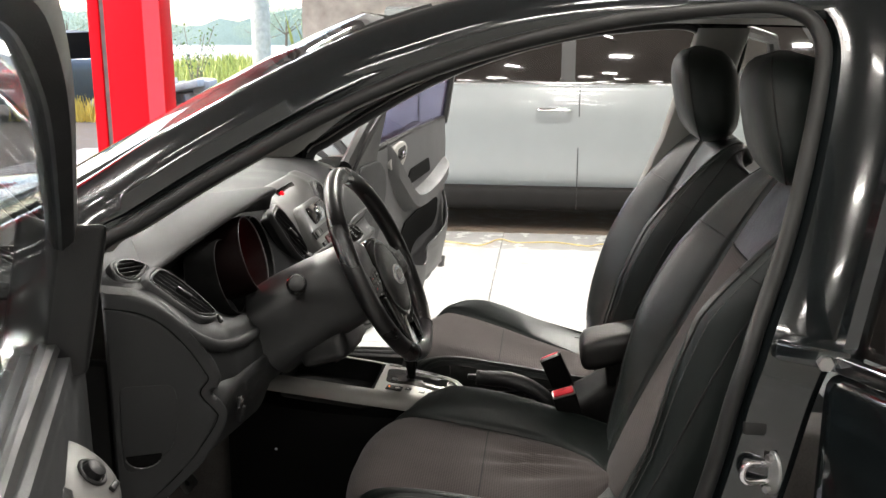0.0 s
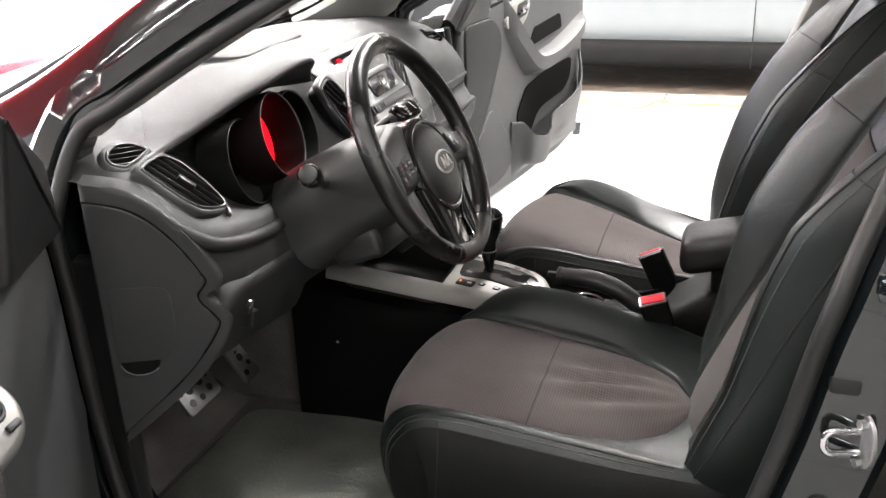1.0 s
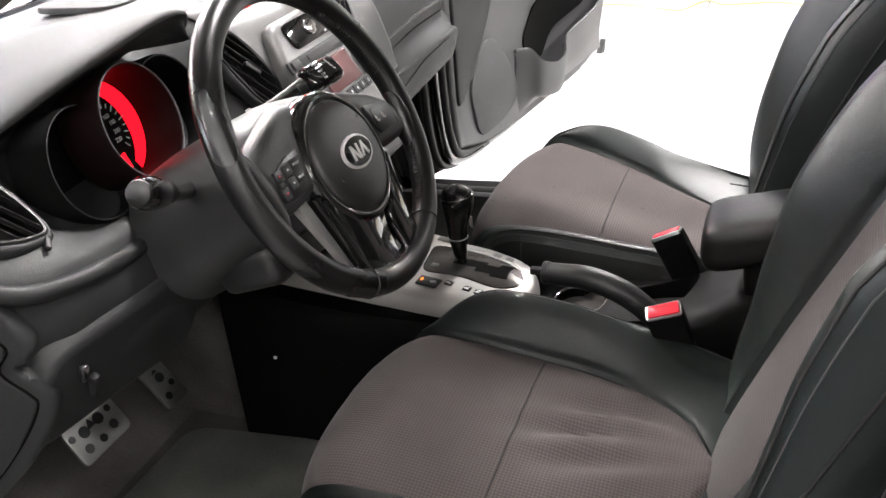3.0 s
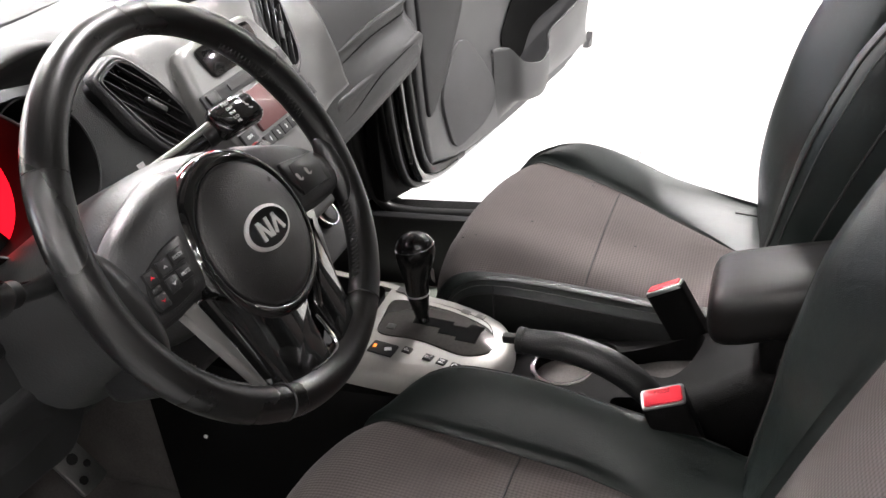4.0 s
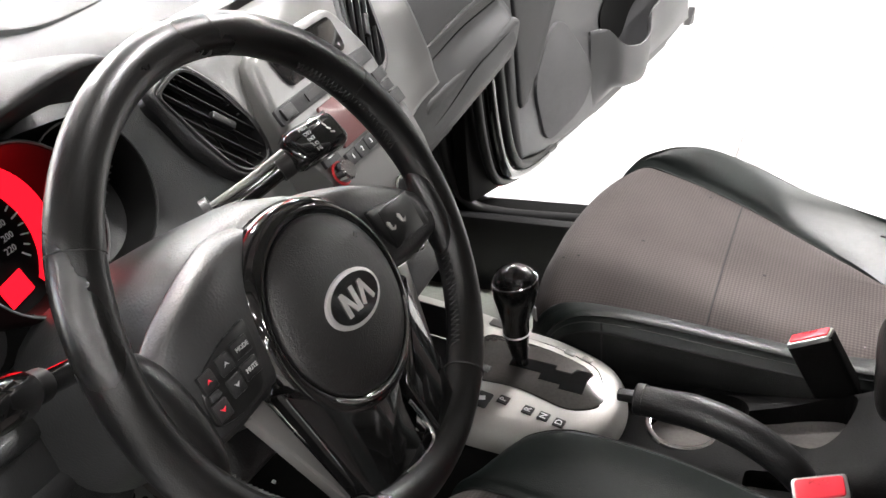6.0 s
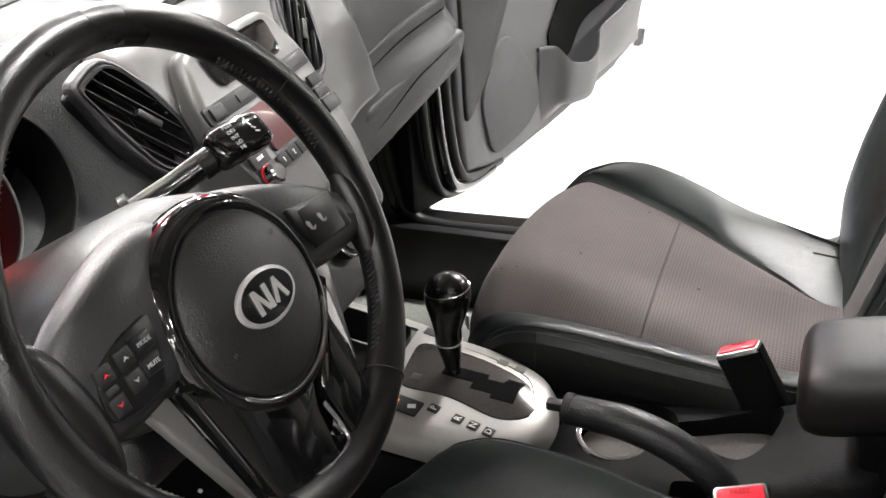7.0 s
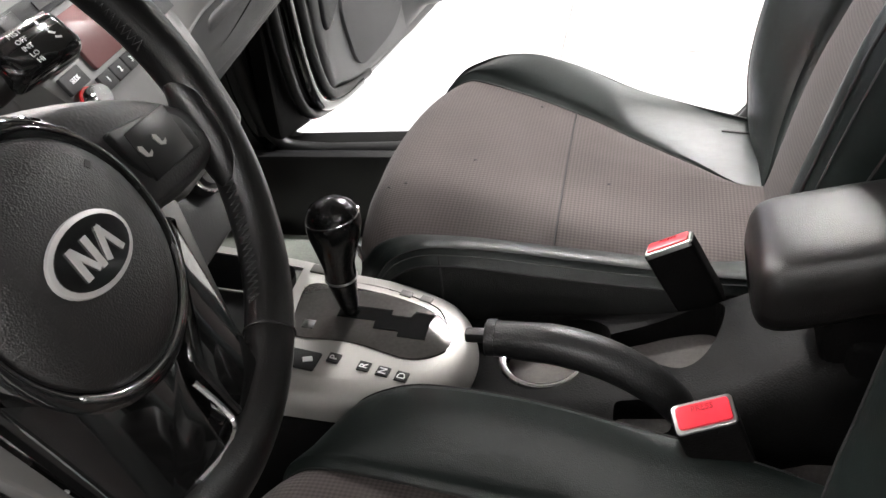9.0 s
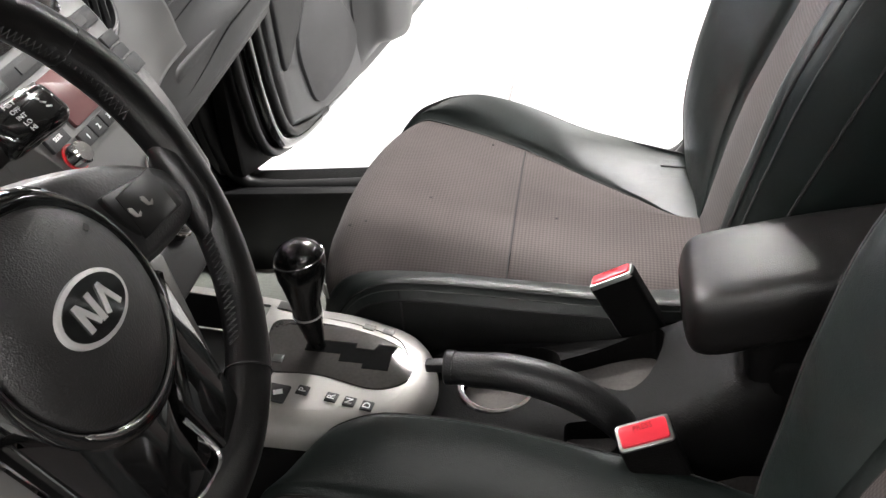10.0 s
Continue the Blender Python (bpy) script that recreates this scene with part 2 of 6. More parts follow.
def bez_round(pts, r, n=4):
    """A 2D outline with its corners rounded."""
    out = []
    m = len(pts)
    for i in range(m):
        p, a, b = Vector(pts[i]), Vector(pts[i - 1]), Vector(pts[(i + 1) % m])
        ra = min(r, (a - p).length * 0.48)
        rb = min(r, (b - p).length * 0.48)
        q0, q1 = p + (a - p).normalized() * ra, p + (b - p).normalized() * rb
        for k in range(n + 1):
            f = k / n
            q = (1 - f) ** 2 * q0 + 2 * f * (1 - f) * p + f * f * q1
            out.append((q.x, q.y))
    return out


def oval(rx, ry, n=28, cx=0.0, cy=0.0):
    return [(cx + rx * math.cos(2 * math.pi * k / n), cy + ry * math.sin(2 * math.pi * k / n)) for k in range(n)]


def basis(o, x, z):
    """A pose with its local x and z axes given."""
    z = Vector(z).normalized()
    x = Vector(x)
    x = (x - z * x.dot(z)).normalized()
    y = z.cross(x)
    return Matrix(((x.x, y.x, z.x, o[0]), (x.y, y.y, z.y, o[1]), (x.z, y.z, z.z, o[2]), (0, 0, 0, 1)))


def B():
    return bmesh.new()


def part(name, bm, material, parent=None, label="", sharp=38, normals=True):
    if normals:
        bmesh.ops.recalc_face_normals(bm, faces=bm.faces[:])
    me = bpy.data.meshes.new(name)
    for f in bm.faces:
        f.smooth = True
    bm.to_mesh(me)
    bm.free()
    if sharp < 180:
        me.set_sharp_from_angle(angle=radians(sharp))
    me.materials.append(material)
    ob = new(name, me)
    if parent:
        ob.parent = parent
    if label:
        ob["label"] = label
    return ob


def thing(name, label, category, group="", kind="", at=(0, 0, 0)):
    ob = new(name)
    ob.location = at
    ob.empty_display_size = 0.05
    return tagged(ob, label, category, group, kind)


def solid(ob, t, off=-1.0):
    """Gives a sheet its thickness."""
    md = ob.modifiers.new("thickness", "SOLIDIFY")
    md.thickness, md.offset = t, off
    return ob


def text(name, body, size, m, material, parent, depth=0.0003):
    """Raised printed characters, as one mesh."""
    cu = bpy.data.curves.new(name, "FONT")
    cu.body, cu.size, cu.align_x, cu.align_y, cu.extrude, cu.resolution_u = body, size, "CENTER", "CENTER", depth, 2
    tmp = bpy.data.objects.new(name, cu)
    scene.collection.objects.link(tmp)
    dg = bpy.context.evaluated_depsgraph_get()
    me = bpy.data.meshes.new_from_object(tmp.evaluated_get(dg))
    bpy.data.objects.remove(tmp)
    me.transform(m)
    me.materials.clear()
    me.materials.append(material)
    ob = new(name, me)
    ob.parent = parent
    return ob


def side(z):
    """The driver's side of the body leans in above the waist."""
    return -0.76 if z < 0.95 else -0.76 + 0.20 * (z - 0.95) / 0.47


MID = -0.025   # the car's centre line


def far_side(p):
    return V(p[0], 2 * MID - p[1], p[2])


# ---- the shop and the yard ----
floor = tagged(part("floor", box(B(), (13.4, 15.0, 0.1), pose(1.2, 1.5, -0.056)), GROUT), "white glossy floor tiles with thin grey joints", "floor", kind="structure")
ground = tagged(part("ground", grid(B(), [[V(x, y, -0.02 if abs(x) < 300 and abs(y) < 300 else -0.4) for y in (-1500, -300, -60, -6, 9, 60, 300, 1500)] for x in (-1500, -300, -60, -5.6, 8, 60, 300, 1500)]), WETPAVE), "wet stained concrete yard with puddles", "ground", kind="structure")
ceiling = tagged(part("ceiling", box(B(), (11.6, 15.0, 0.15), pose(2.1, 1.5, CEIL + 0.075)), DARKWALL), "dark shop ceiling", "ceiling", kind="structure")
tagged(part("wall_back", box(B(), (10.5, 0.25, CEIL), pose(2.65, 9.0, CEIL / 2)), CONCRETE), "stained bare concrete wall with vertical streaks", "wall", kind="structure")
# wall outside the view, added; its grey steers fill light and reflections
tagged(part("wall_unseen", box(B(), (13.4, 0.25, CEIL), pose(1.2, -6.1, CEIL / 2)), mat("dull_grey_wall", (0.36, 0.36, 0.35), 0.7, scale=60, bump=0.2, vary=0.08)), "unseen grey shop wall", "wall", kind="structure")
# real mud; beyond y 4.95 its dark brown also covers the car's shadow
tagged(part("gutter", box(B(), (7.0, .9, .01), pose(.5, 4.97, -.001)), mat("muddy_concrete", (0.10, 0.075, 0.055), 0.6, scale=25, bump=0.8, vary=0.9, rvar=0.2)), "muddy brown strip of bare concrete, running into the car's shade", "floor", kind="structure")
tagged(part("wall_end", box(B(), (0.25, 15.4, CEIL), pose(8.0, 1.5, CEIL / 2)), WALLPAINT), "plain unseen grey shop wall", "wall", kind="structure")


def ceiling_tube(x, y, power):
    th = thing("ceiling_light", "white lit tube light on the shop ceiling", "ceiling light", "tube lights under the ceiling", at=(x, y, CEIL - 0.05))
    b = B()
    box(b, (0.56, 0.09, 0.05), pose(0, 0, 0.02), 0.008)
    part("housing", b, WALLPAINT, th)
    part("tube", tube(B(), [(-0.25, 0, -0.03), (0.25, 0, -0.03)], 0.02, 10), TUBE, th)
    la = bpy.data.lights.new("tube_lamp", "AREA")
    la.shape, la.size, la.size_y, la.energy, la.color = "RECTANGLE", 0.5, 0.08, power, (1.0, 0.985, 0.95)
    lo = new("tube_lamp", la)
    lo.matrix_world = pose(x, y, CEIL - 0.12)


for ly, row in ((-3.6, (2, 2, 2)), (-1.2, (2, 2.5, 2.5)), (1.2, (10, 10, 9)), (3.2, (12, 12, 10)), (5.6, (14, 14, 14))):
    for lx, power in zip((-2.4, 0.6, 3.4), row):
        ceiling_tube(lx, ly, power)

for ly in (-4.8, -2.4):
    for lx in (-3.2, -1.6, -.2, 1.2, 2.6, 4.0):
        ceiling_tube(lx, ly, 0.9 if ly < -4 else 0.1)

# red beam over the open front, red column at the shop's front
tagged(part("front_beam", box(B(), (.25, 15.2, 1.2), pose(-3.85, 1.5, 2.85), .02), REDPAINT), "red sheet metal beam over the shop's open front", "beam", kind="structure")
col = thing("red_column", "column clad in bright red sheet metal", "column", at=(-4.25, 7.55, 0))
part("cladding", box(B(), (0.62, 0.3, 3.3), pose(0.22, 0, 1.65), 0.015), REDPAINT, col)
part("side_cladding", box(B(), (0.12, 0.25, 3.3), pose(-0.235, 0.03, 1.65), 0.01), REDPAINT, col)
part("steel_post", box(B(), (0.08, 0.2, 3.3), pose(-0.13, 0.03, 1.65), 0.004), mat("rusty_post", (0.10, 0.07, 0.06), 0.7, vary=0.3), col, "brown steel post")
part("reveal_strip", box(B(), (0.18, 0.02, 3.3), pose(0.435, -0.152, 1.65)), mat("dull_red", (0.45, 0.02, 0.03), 0.5, vary=0.1, spec=0.3), col, "paler red edge strip")

# yard: road, verge, posts, plants, far trees
tagged(part("road", grid(B(), [[V(x, y + 0.05 * x, 0.0) for y in (46, 115)] for x in (-140, -60, -20, 20, 60)]), ASPHALT), "pale wet road behind the yard", "road", kind="structure")
tagged(part("verge", grid(B(), [[V(x, y, 0.02 + 0.1 * noise.noise(V(x, y, 0))) for y in np.linspace(19.5, 46, 28)] for x in np.linspace(-19, 10, 34)]), GRASS), "rough green and yellow grass verge", "grass", kind="structure")


def blades(name, label, n, x0, x1, y0, y1, h, m):
    b = B()
    for _ in range(n):
        x, y = random.uniform(x0, x1), random.uniform(y0, y1)
        a, hh, w = random.uniform(0, 6.3), h * random.uniform(0.4, 1.2), 0.02 * h + 0.01
        dx, dy = math.cos(a) * w, math.sin(a) * w
        lx, ly = random.uniform(-.3, .3) * hh, random.uniform(-.3, .3) * hh
        v = [b.verts.new(q) for q in (V(x - dx, y - dy, -0.02), V(x + dx, y + dy, -0.02), V(x + dx * .6 + lx * .5, y + dy * .6 + ly * .5, hh * .6), V(x + lx, y + ly, hh))]
        b.faces.new(v)
    return tagged(part(name, b, m, normals=False), label, "grass", kind="stuff")


blades("grass_blades", "tall uneven grass on the verge", 9000, -16, 2, 20, 45, 0.6, GRASS)
blades("reeds", "thin clump of tall reeds beside a post", 90, -8.0, -7.0, 28, 30, 1.9, GRASS)
blades("dry_tuft", "yellow dry grass tuft on the paving", 500, -8.6, -7.0, 12.4, 13.2, 0.35, mat("dry_grass", (0.42, 0.30, 0.05), 0.9, vary=0.4))


def post(name, x, y, r, h, m, label):
    th = thing(name, label, "post", at=(x, y, 0))
    part("shaft", tube(B(), [(0, 0, -0.05), (0, 0, h * 0.5), (0, 0, h)], [r, r * .95, r * .85], 14), m, th)
    part("base", box(B(), (r * 3, r * 3, 0.3), pose(0, 0, 0.1), 0.03), CONCRETE, th)


post("concrete_post", -8.6, 26.5, 0.30, 6.5, CONCRETE, "weathered round concrete utility post")
post("orange_post", -5.86, 23.0, 0.16, 6.5, ORANGE, "orange painted post with flaking paint")
post("slim_post", -17.5, 55.0, 0.25, 8.0, CONCRETE, "slim pale street post far off")


def shrub(x, y, h):
    th = thing("shrub", "thin leafy shrub with bare stems", "shrub", at=(x, y, 0))
    st, lf = B(), B()
    for k in range(6):
        a = random.uniform(0, 6.3)
        tip = V(math.cos(a) * h * .35, math.sin(a) * h * .35, h * random.uniform(.7, 1.1))
        pts = sp([V(0, 0, 0), tip * 0.5 + V(0, 0, .1), tip], 7)
        tube(st, pts, [0.012] * 3 + [0.008] * 4, 5)
        for q in pts[2:]:
            for _ in range(4):
                c = q + V(random.gauss(0, .07), random.gauss(0, .07), random.gauss(0, .07))
                d = V(random.gauss(0, 1), random.gauss(0, 1), random.gauss(0, 1)).normalized() * 0.04
                e = d.orthogonal() * .5
                lf.faces.new([lf.verts.new(w) for w in (c - d, c + e, c + d, c - e)])
    part("stems", st, BARK, th)
    part("leaves", lf, LEAF, th, normals=False)


shrub(-7.9, 19.0, 1.5)


def tree(x, y, h, w):
    th = thing("tree", "broad green tree far behind the road", "tree", "trees along the far roadside", at=(x, y, 0))
    st, lf = B(), B()
    tube(st, [(0, 0, -0.2), (0.1, 0, h * .3), (0, 0.1, h * .7)], [h * .04, h * .03, h * .012], 8)
    blobs = []
    for k in range(7):
        a = k * 0.9
        tip = V(math.cos(a) * w * random.uniform(.3, .55), math.sin(a) * w * random.uniform(.3, .55), h * random.uniform(.45, .9))
        tube(st, [(0, 0, h * .3), tuple(tip * .6 + V(0, 0, h * .1)), tuple(tip)], [h * .02, h * .012, h * .005], 6)
        blobs.append((tip, w * random.uniform(.2, .32)))
    for c, r in blobs:
        for _ in range(420):
            d = V(random.gauss(0, 1), random.gauss(0, 1), random.gauss(0, .8))
            p = c + d.normalized() * r * random.uniform(.5, 1.1)
            u = V(random.gauss(0, 1), random.gauss(0, 1), random.gauss(0, 1)).normalized() * h * .02
            e = u.orthogonal() * .6
            lf.faces.new([lf.verts.new(q) for q in (p - u, p + e, p + u, p - e)])
    part("trunk", st, BARK, th)
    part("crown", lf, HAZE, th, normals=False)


for k in range(16):
    tree(-75 + k * 6.5 + random.uniform(-2, 2), 100 + random.uniform(-6, 14), random.uniform(2.6, 4.4), random.uniform(5, 8))
# the hill's pale grey-green has distance haze in its colour
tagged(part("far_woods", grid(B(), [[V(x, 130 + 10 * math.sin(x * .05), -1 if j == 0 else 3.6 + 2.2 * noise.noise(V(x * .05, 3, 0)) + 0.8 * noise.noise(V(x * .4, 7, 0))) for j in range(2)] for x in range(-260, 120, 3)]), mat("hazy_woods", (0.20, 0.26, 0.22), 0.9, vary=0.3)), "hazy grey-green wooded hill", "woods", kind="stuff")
rb = thing("rubble_heap", "heap of broken concrete slabs on the paving", "rubble", at=(-7.4, 17.0, 0))
for k in range(9):
    part("slab", box(B(), (random.uniform(.4, .9), random.uniform(.3, .6), random.uniform(.15, .3)), pose(random.uniform(-.6, .8), random.uniform(-.3, .4), 0.1 + .12 * (k % 3), random.uniform(-14, 14), random.uniform(-14, 14), random.uniform(0, 180)), 0.03), CONCRETE, rb)


# parked dark saloon in the yard
def sedan(at, turn):
    th = thing("parked_car", "dark grey saloon car parked on the wet yard", "car", at=at)
    th.rotation_euler = (0, 0, radians(turn))
    st = [(-2.1, .55, .62, .70), (-2.0, .40, .80, .76), (-1.2, .30, .92, .82), (0, .28, .92, .84), (1.2, .3, .86, .82), (1.9, .35, .72, .76), (2.1, .45, .6, .66)]
    rows = []
    for x, z0, z1, w in st:
        rows.append(sp([V(x, -w, z0), V(x, -w * 1.02, (z0 + z1) / 2), V(x, -w * .97, z1), V(x, -w * .6, z1 + .03), V(x, w * .6, z1 + .03), V(x, w * .97, z1), V(x, w * 1.02, (z0 + z1) / 2), V(x, w, z0)], 29))
    rr = [sp([r[j] for r in rows], 31) for j in range(29)]
    part("body", grid(B(), rr), mat("dark_grey_paint", (0.022, 0.025, 0.025), 0.45, vary=0.1, spec=0.3), th)
    cab = [(-1.75, .93, .60), (-1.05, 1.42, .52), (.15, 1.45, .52), (1.05, .92, .62)]
    rows = [[V(x, -w - .08 * (z < 1), z), V(x, -w * .8, z + .02), V(x, 0, z + .04), V(x, w * .8, z + .02), V(x, w + .08 * (z < 1), z)] for x, z, w in cab]
    part("roof", solid_pane(rows), mat("dull_dark_paint", (0.03, 0.033, 0.037), 0.7, vary=0.1, spec=0.15), th)
    part("rear_window", slab(B(), bez_round([(-.55, -.2), (.55, -.2), (.45, .2), (-.45, .2)], .05), .01, basis((-1.45, 0, 1.19), (0, -1, 0), (-.62, 0, .78))), SUVGLASS, th)
    for sgn in (-1, 1):
        for x0, x1 in ((-1.15, -.3), (-.22, .55)):
            # opaque panes coloured pale for the daylight that passes through
            part("side_window", slab(B(), bez_round([(x0 - .2 * (x0 < -1), -.0), (x1 + .12 * (x1 > 0), -.0), (x1 - .16 * (x1 > 0), .36), (x0 + .05, .36)], .04), .01, basis((0, sgn * .70, .98), (1, 0, 0), (0, sgn, .42)) if sgn > 0 else basis((0, sgn * .70, .98), (1, 0, 0), (0, sgn, .42)) @ Matrix.Diagonal((1, -1, 1, 1))), mat("see_through_pale", (0.20, 0.22, 0.22), 0.15, vary=0.1), th)
        part("tail_light", slab(B(), bez_round([(-.17, -.07), (.17, -.05), (.17, .08), (-.17, .10)], .03), .08, basis((-2.06, sgn * .60, .76), (0, -1, 0), (-1, 0, .15)), .01), mat("tail_red", (0.5, 0.02, 0.02), 0.2, coat=1.0), th)
        for x in (-1.3, 1.3):
            w = part("wheel", tube(B(), [(x, sgn * .60, .30), (x, sgn * .80, .30)], .30, 24), RUBBER, th)
            part("rim", tube(B(), [(x, sgn * .78, .30), (x, sgn * .81, .30)], [.2, .17], 20), STEEL, w)
    part("chrome_strip", box(B(), (.03, .9, .05), pose(-2.1, 0, .80), .01), CHROME, th)
    part("number_plate", box(B(), (.02, .34, .15), pose(-2.115, 0, .66), .004), WALLPAINT, th)
    part("bumper", box(B(), (.2, 1.5, .26), pose(-2.08, 0, .42), .08, 3), mat("bumper_grey", (0.04, 0.045, 0.05), 0.35, vary=0.1), th)


def solid_pane(rows):
    b = B()
    grid(b, [sp(r, 13) for r in rows])
    return b


sedan((-8.6, 14.35, -0.02), 80)

# ---- the car that the camera looks into ----
LOOP = [(-.31, .41), (-.37, .435), (-.40, .50), (-.415, .64), (-.42, .82), (-.425, .96), (-.40, 1.068), (-.335, 1.112), (-.195, 1.198), (0, 1.302), (.19, 1.375), (.39, 1.424),
        (.56, 1.445), (.665, 1.447), (.715, 1.415), (.712, 1.33), (.665, 1.135), (.60, .947), (.56, .76), (.51, .57), (.47, .48), (.41, .44), (.2, .425), (-.15, .41)]
car = thing("car_body", "glossy black car body with its front doors open", "car body", at=(0, 0, 0))


def ring(n=140):
    return sp([V(x, 0, z) for x, z in LOOP], n, True)


def offset(r, d):
    out = []
    m = len(r)
    for i in range(m):
        t = (r[(i + 1) % m] - r[i - 1]).normalized()
        k = d(r[i]) if callable(d) else d
        out.append(r[i] + V(-t.z, 0, t.x) * k)
    return out


def door_frame(flip):
    r = ring()
    if sum(a.x * b.z - b.x * a.z for a, b in zip(r, r[1:] + r[:1])) > 0:
        r = r[::-1]
    f = far_side if flip else (lambda p: p)
    wide = lambda p: 0.055 if p.z > 1.10 and p.x < .62 else (0.105 if p.x > .4 and p.z > .5 else (0.06 if p.x > -.36 else 0.06 + .13 * min(1, max(0, (1.03 - p.z) / .12))))
    o0, o1, o2, o3 = r, offset(r, 0.022), offset(r, 0.03), offset(r, wide)
    put = lambda p, d: f(V(p.x, side(p.z) + d, p.z))
    tr = "passenger" if flip else "driver"
    b = B()
    grid(b, [[put(p, .06) for p in offset(r, 0.012)], [put(p, .004) for p in offset(r, 0.012)], [put(p, 0) for p in o1], [put(p, -.014) for p in o2], [put(p, -.02) for p in o3], [put(p, -.012) for p in offset(r, lambda p: wide(p) + .012)]], cv=True)
    part("door_frame", b, PAINT, car)
    b = B()
    tube(b, [put(p, -.008) for p in offset(r, 0.006)], .0125, 10, True)
    part("door_seal", b, RUBBER, car, "soft black rubber door seal")
    if flip:
        part("inner_seal", tube(B(), [put(p, .045) for p in offset(r, -.010)], .013, 10, True), TRIM, car, "black inner door seal")
    # inner lining strip next to the seal
    b = B()
    grid(b, [[put(p, .0) for p in offset(r, 0.0)], [put(p, .03) for p in offset(r, -0.008)], [put(p, .07) for p in offset(r, 0.0)]], cv=True)
    cut = [v for v in b.verts if v.co.z < 1.06 or (v.co.x > .58 and v.co.z < 1.41) or v.co.x > .68]
    bmesh.ops.delete(b, geom=cut, context="VERTS")
    part("pillar_trim", b, BEIGE, car, "pale beige pillar trim")


door_frame(False)
door_frame(True)

# windscreen pillars and roof
PIL = [(-.86, -.70, 1.0), (-.66, -.66, 1.075), (-.507, -.617, 1.15), (-.329, -.573, 1.252), (-.141, -.531, 1.350), (.048, -.493, 1.438), (.25, -.47, 1.478), (.6, -.46, 1.492), (1.2, -.46, 1.475), (1.6, -.47, 1.42)]
LOW = [(-.80, -.775, .97), (-.60, -.742, 1.02), (-.462, -.715, 1.09), (-.30, -.668, 1.21), (-.12, -.625, 1.312), (.06, -.597, 1.385), (.28, -.572, 1.445), (.6, -.56, 1.468), (1.2, -.56, 1.45), (1.6, -.57, 1.40)]
for f, nm in ((lambda p: V(*p), "pillar"), (far_side, "pillar")):
    rows = []
    a, c = sp([f(p) for p in PIL], 50), sp([f(p) for p in LOW], 50)
    for p, q in zip(a, c):
        m = (p + q) / 2 + V(-.012, 0, .022)
        rows.append(sp([q + V(.02, 0, -.03), q, (q + m) / 2 + V(-.002, 0, .006), m, p, p + V(0, MID - p.y, 0) * .03 + V(0, 0, -.008)], 12))
    part("roof_pillar", grid(B(), rows), PAINT, car)
    if a[0].y > MID:
        rows = [sp([q + V(.02, -.012, -.032), q + V(.0, -.03, -.02), (p + q) / 2 + V(.0, -.035, -.02), p + V(.0, -.03, -.022), p + V(-.01, -.018, -.006)], 9) for p, q in zip(a[4:30], c[4:30])]
        part("pillar_lining", grid(B(), rows), BEIGE, car, "pale fabric pillar lining")
    tube_b = tube(B(), [p + V(0, (MID - p.y) * .02, .003) for p in a[:30]], .006, 6)
    part("windscreen_moulding", tube_b, RUBBER, car)
roof = []
for p in sp([V(*q) for q in PIL[5:]], 22):
    w = p.y - MID
    roof.append([V(p.x, MID + w * k, p.z + .035 * (1 - k * k)) for k in np.linspace(1, -1, 15)])
part("roof", grid(B(), roof), PAINT, car)
part("headliner", grid(B(), [[q + V(0, 0, -.05) for q in r] for r in roof]), BEIGE, car, "pale fabric headliner")
scr = []
for p in sp([V(*q) for q in PIL[:6]], 14):
    w = p.y - MID
    scr.append([V(p.x - .14 * (1 - k * k), MID + w * .985 * k, p.z + .02 * (1 - k * k)) for k in np.linspace(1, -1, 13)])
ws = part("windscreen", grid(B(), scr), WINDOW, car, "clear curved windscreen")
ws.visible_shadow = False

# bonnet, wings, cowl
hood = []
for x, z, w in ((-.94, .985, .70), (-1.1, .99, .71), (-1.5, .93, .72), (-1.85, .82, .66), (-1.98, .70, .6)):
    hood.append([V(x - .10 * (1 - abs(k) ** 2) * (x > -1.2), MID + w * k, z + .05 * (1 - k * k)) for k in np.linspace(1, -1, 17)])
hood = list(map(list, zip(*[sp([r[j] for r in hood], 20) for j in range(17)])))
part("bonnet", grid(B(), hood), PAINT, car)
part("cowl", box(B(), (.34, 1.36, .05), pose(-.95, MID, .955, 0, -4, 0), .015), TRIM, car, "black plastic cowl below the windscreen")
for s in (-1, 1):
    rows = []
    for x, z in ((-.44, .96), (-.8, .965), (-1.3, .92), (-1.75, .80), (-1.98, .66)):
        rows.append(sp([V(x, MID + s * .70, z + .012), V(x, MID + s * .78, z - .01), V(x, MID + s * .845, z - .11), V(x, MID + s * .86, .55), V(x, MID + s * .84, .36)], 12))
    part("front_wing", grid(B(), rows), PAINT, car)
    b = B()
    box(b, (2.0, .10, .16), pose(.2, MID + s * .775, .31), .03, 3)
    part("sill", b, PAINT, car)
    b = B()
    box(b, (1.05, .085, .018), pose(.06, MID + s * .71, .418, 0, -1, 0), .006)
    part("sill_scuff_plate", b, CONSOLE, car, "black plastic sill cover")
    part("sill_trim", box(B(), (1.3, .03, .20), pose(.06, MID + s * .668, .325), .01), TRIM, car)
    part("kick_panel", box(B(), (.42, .04, .62), pose(-.60, MID + s * .70, .58), .015), TRIM, car)
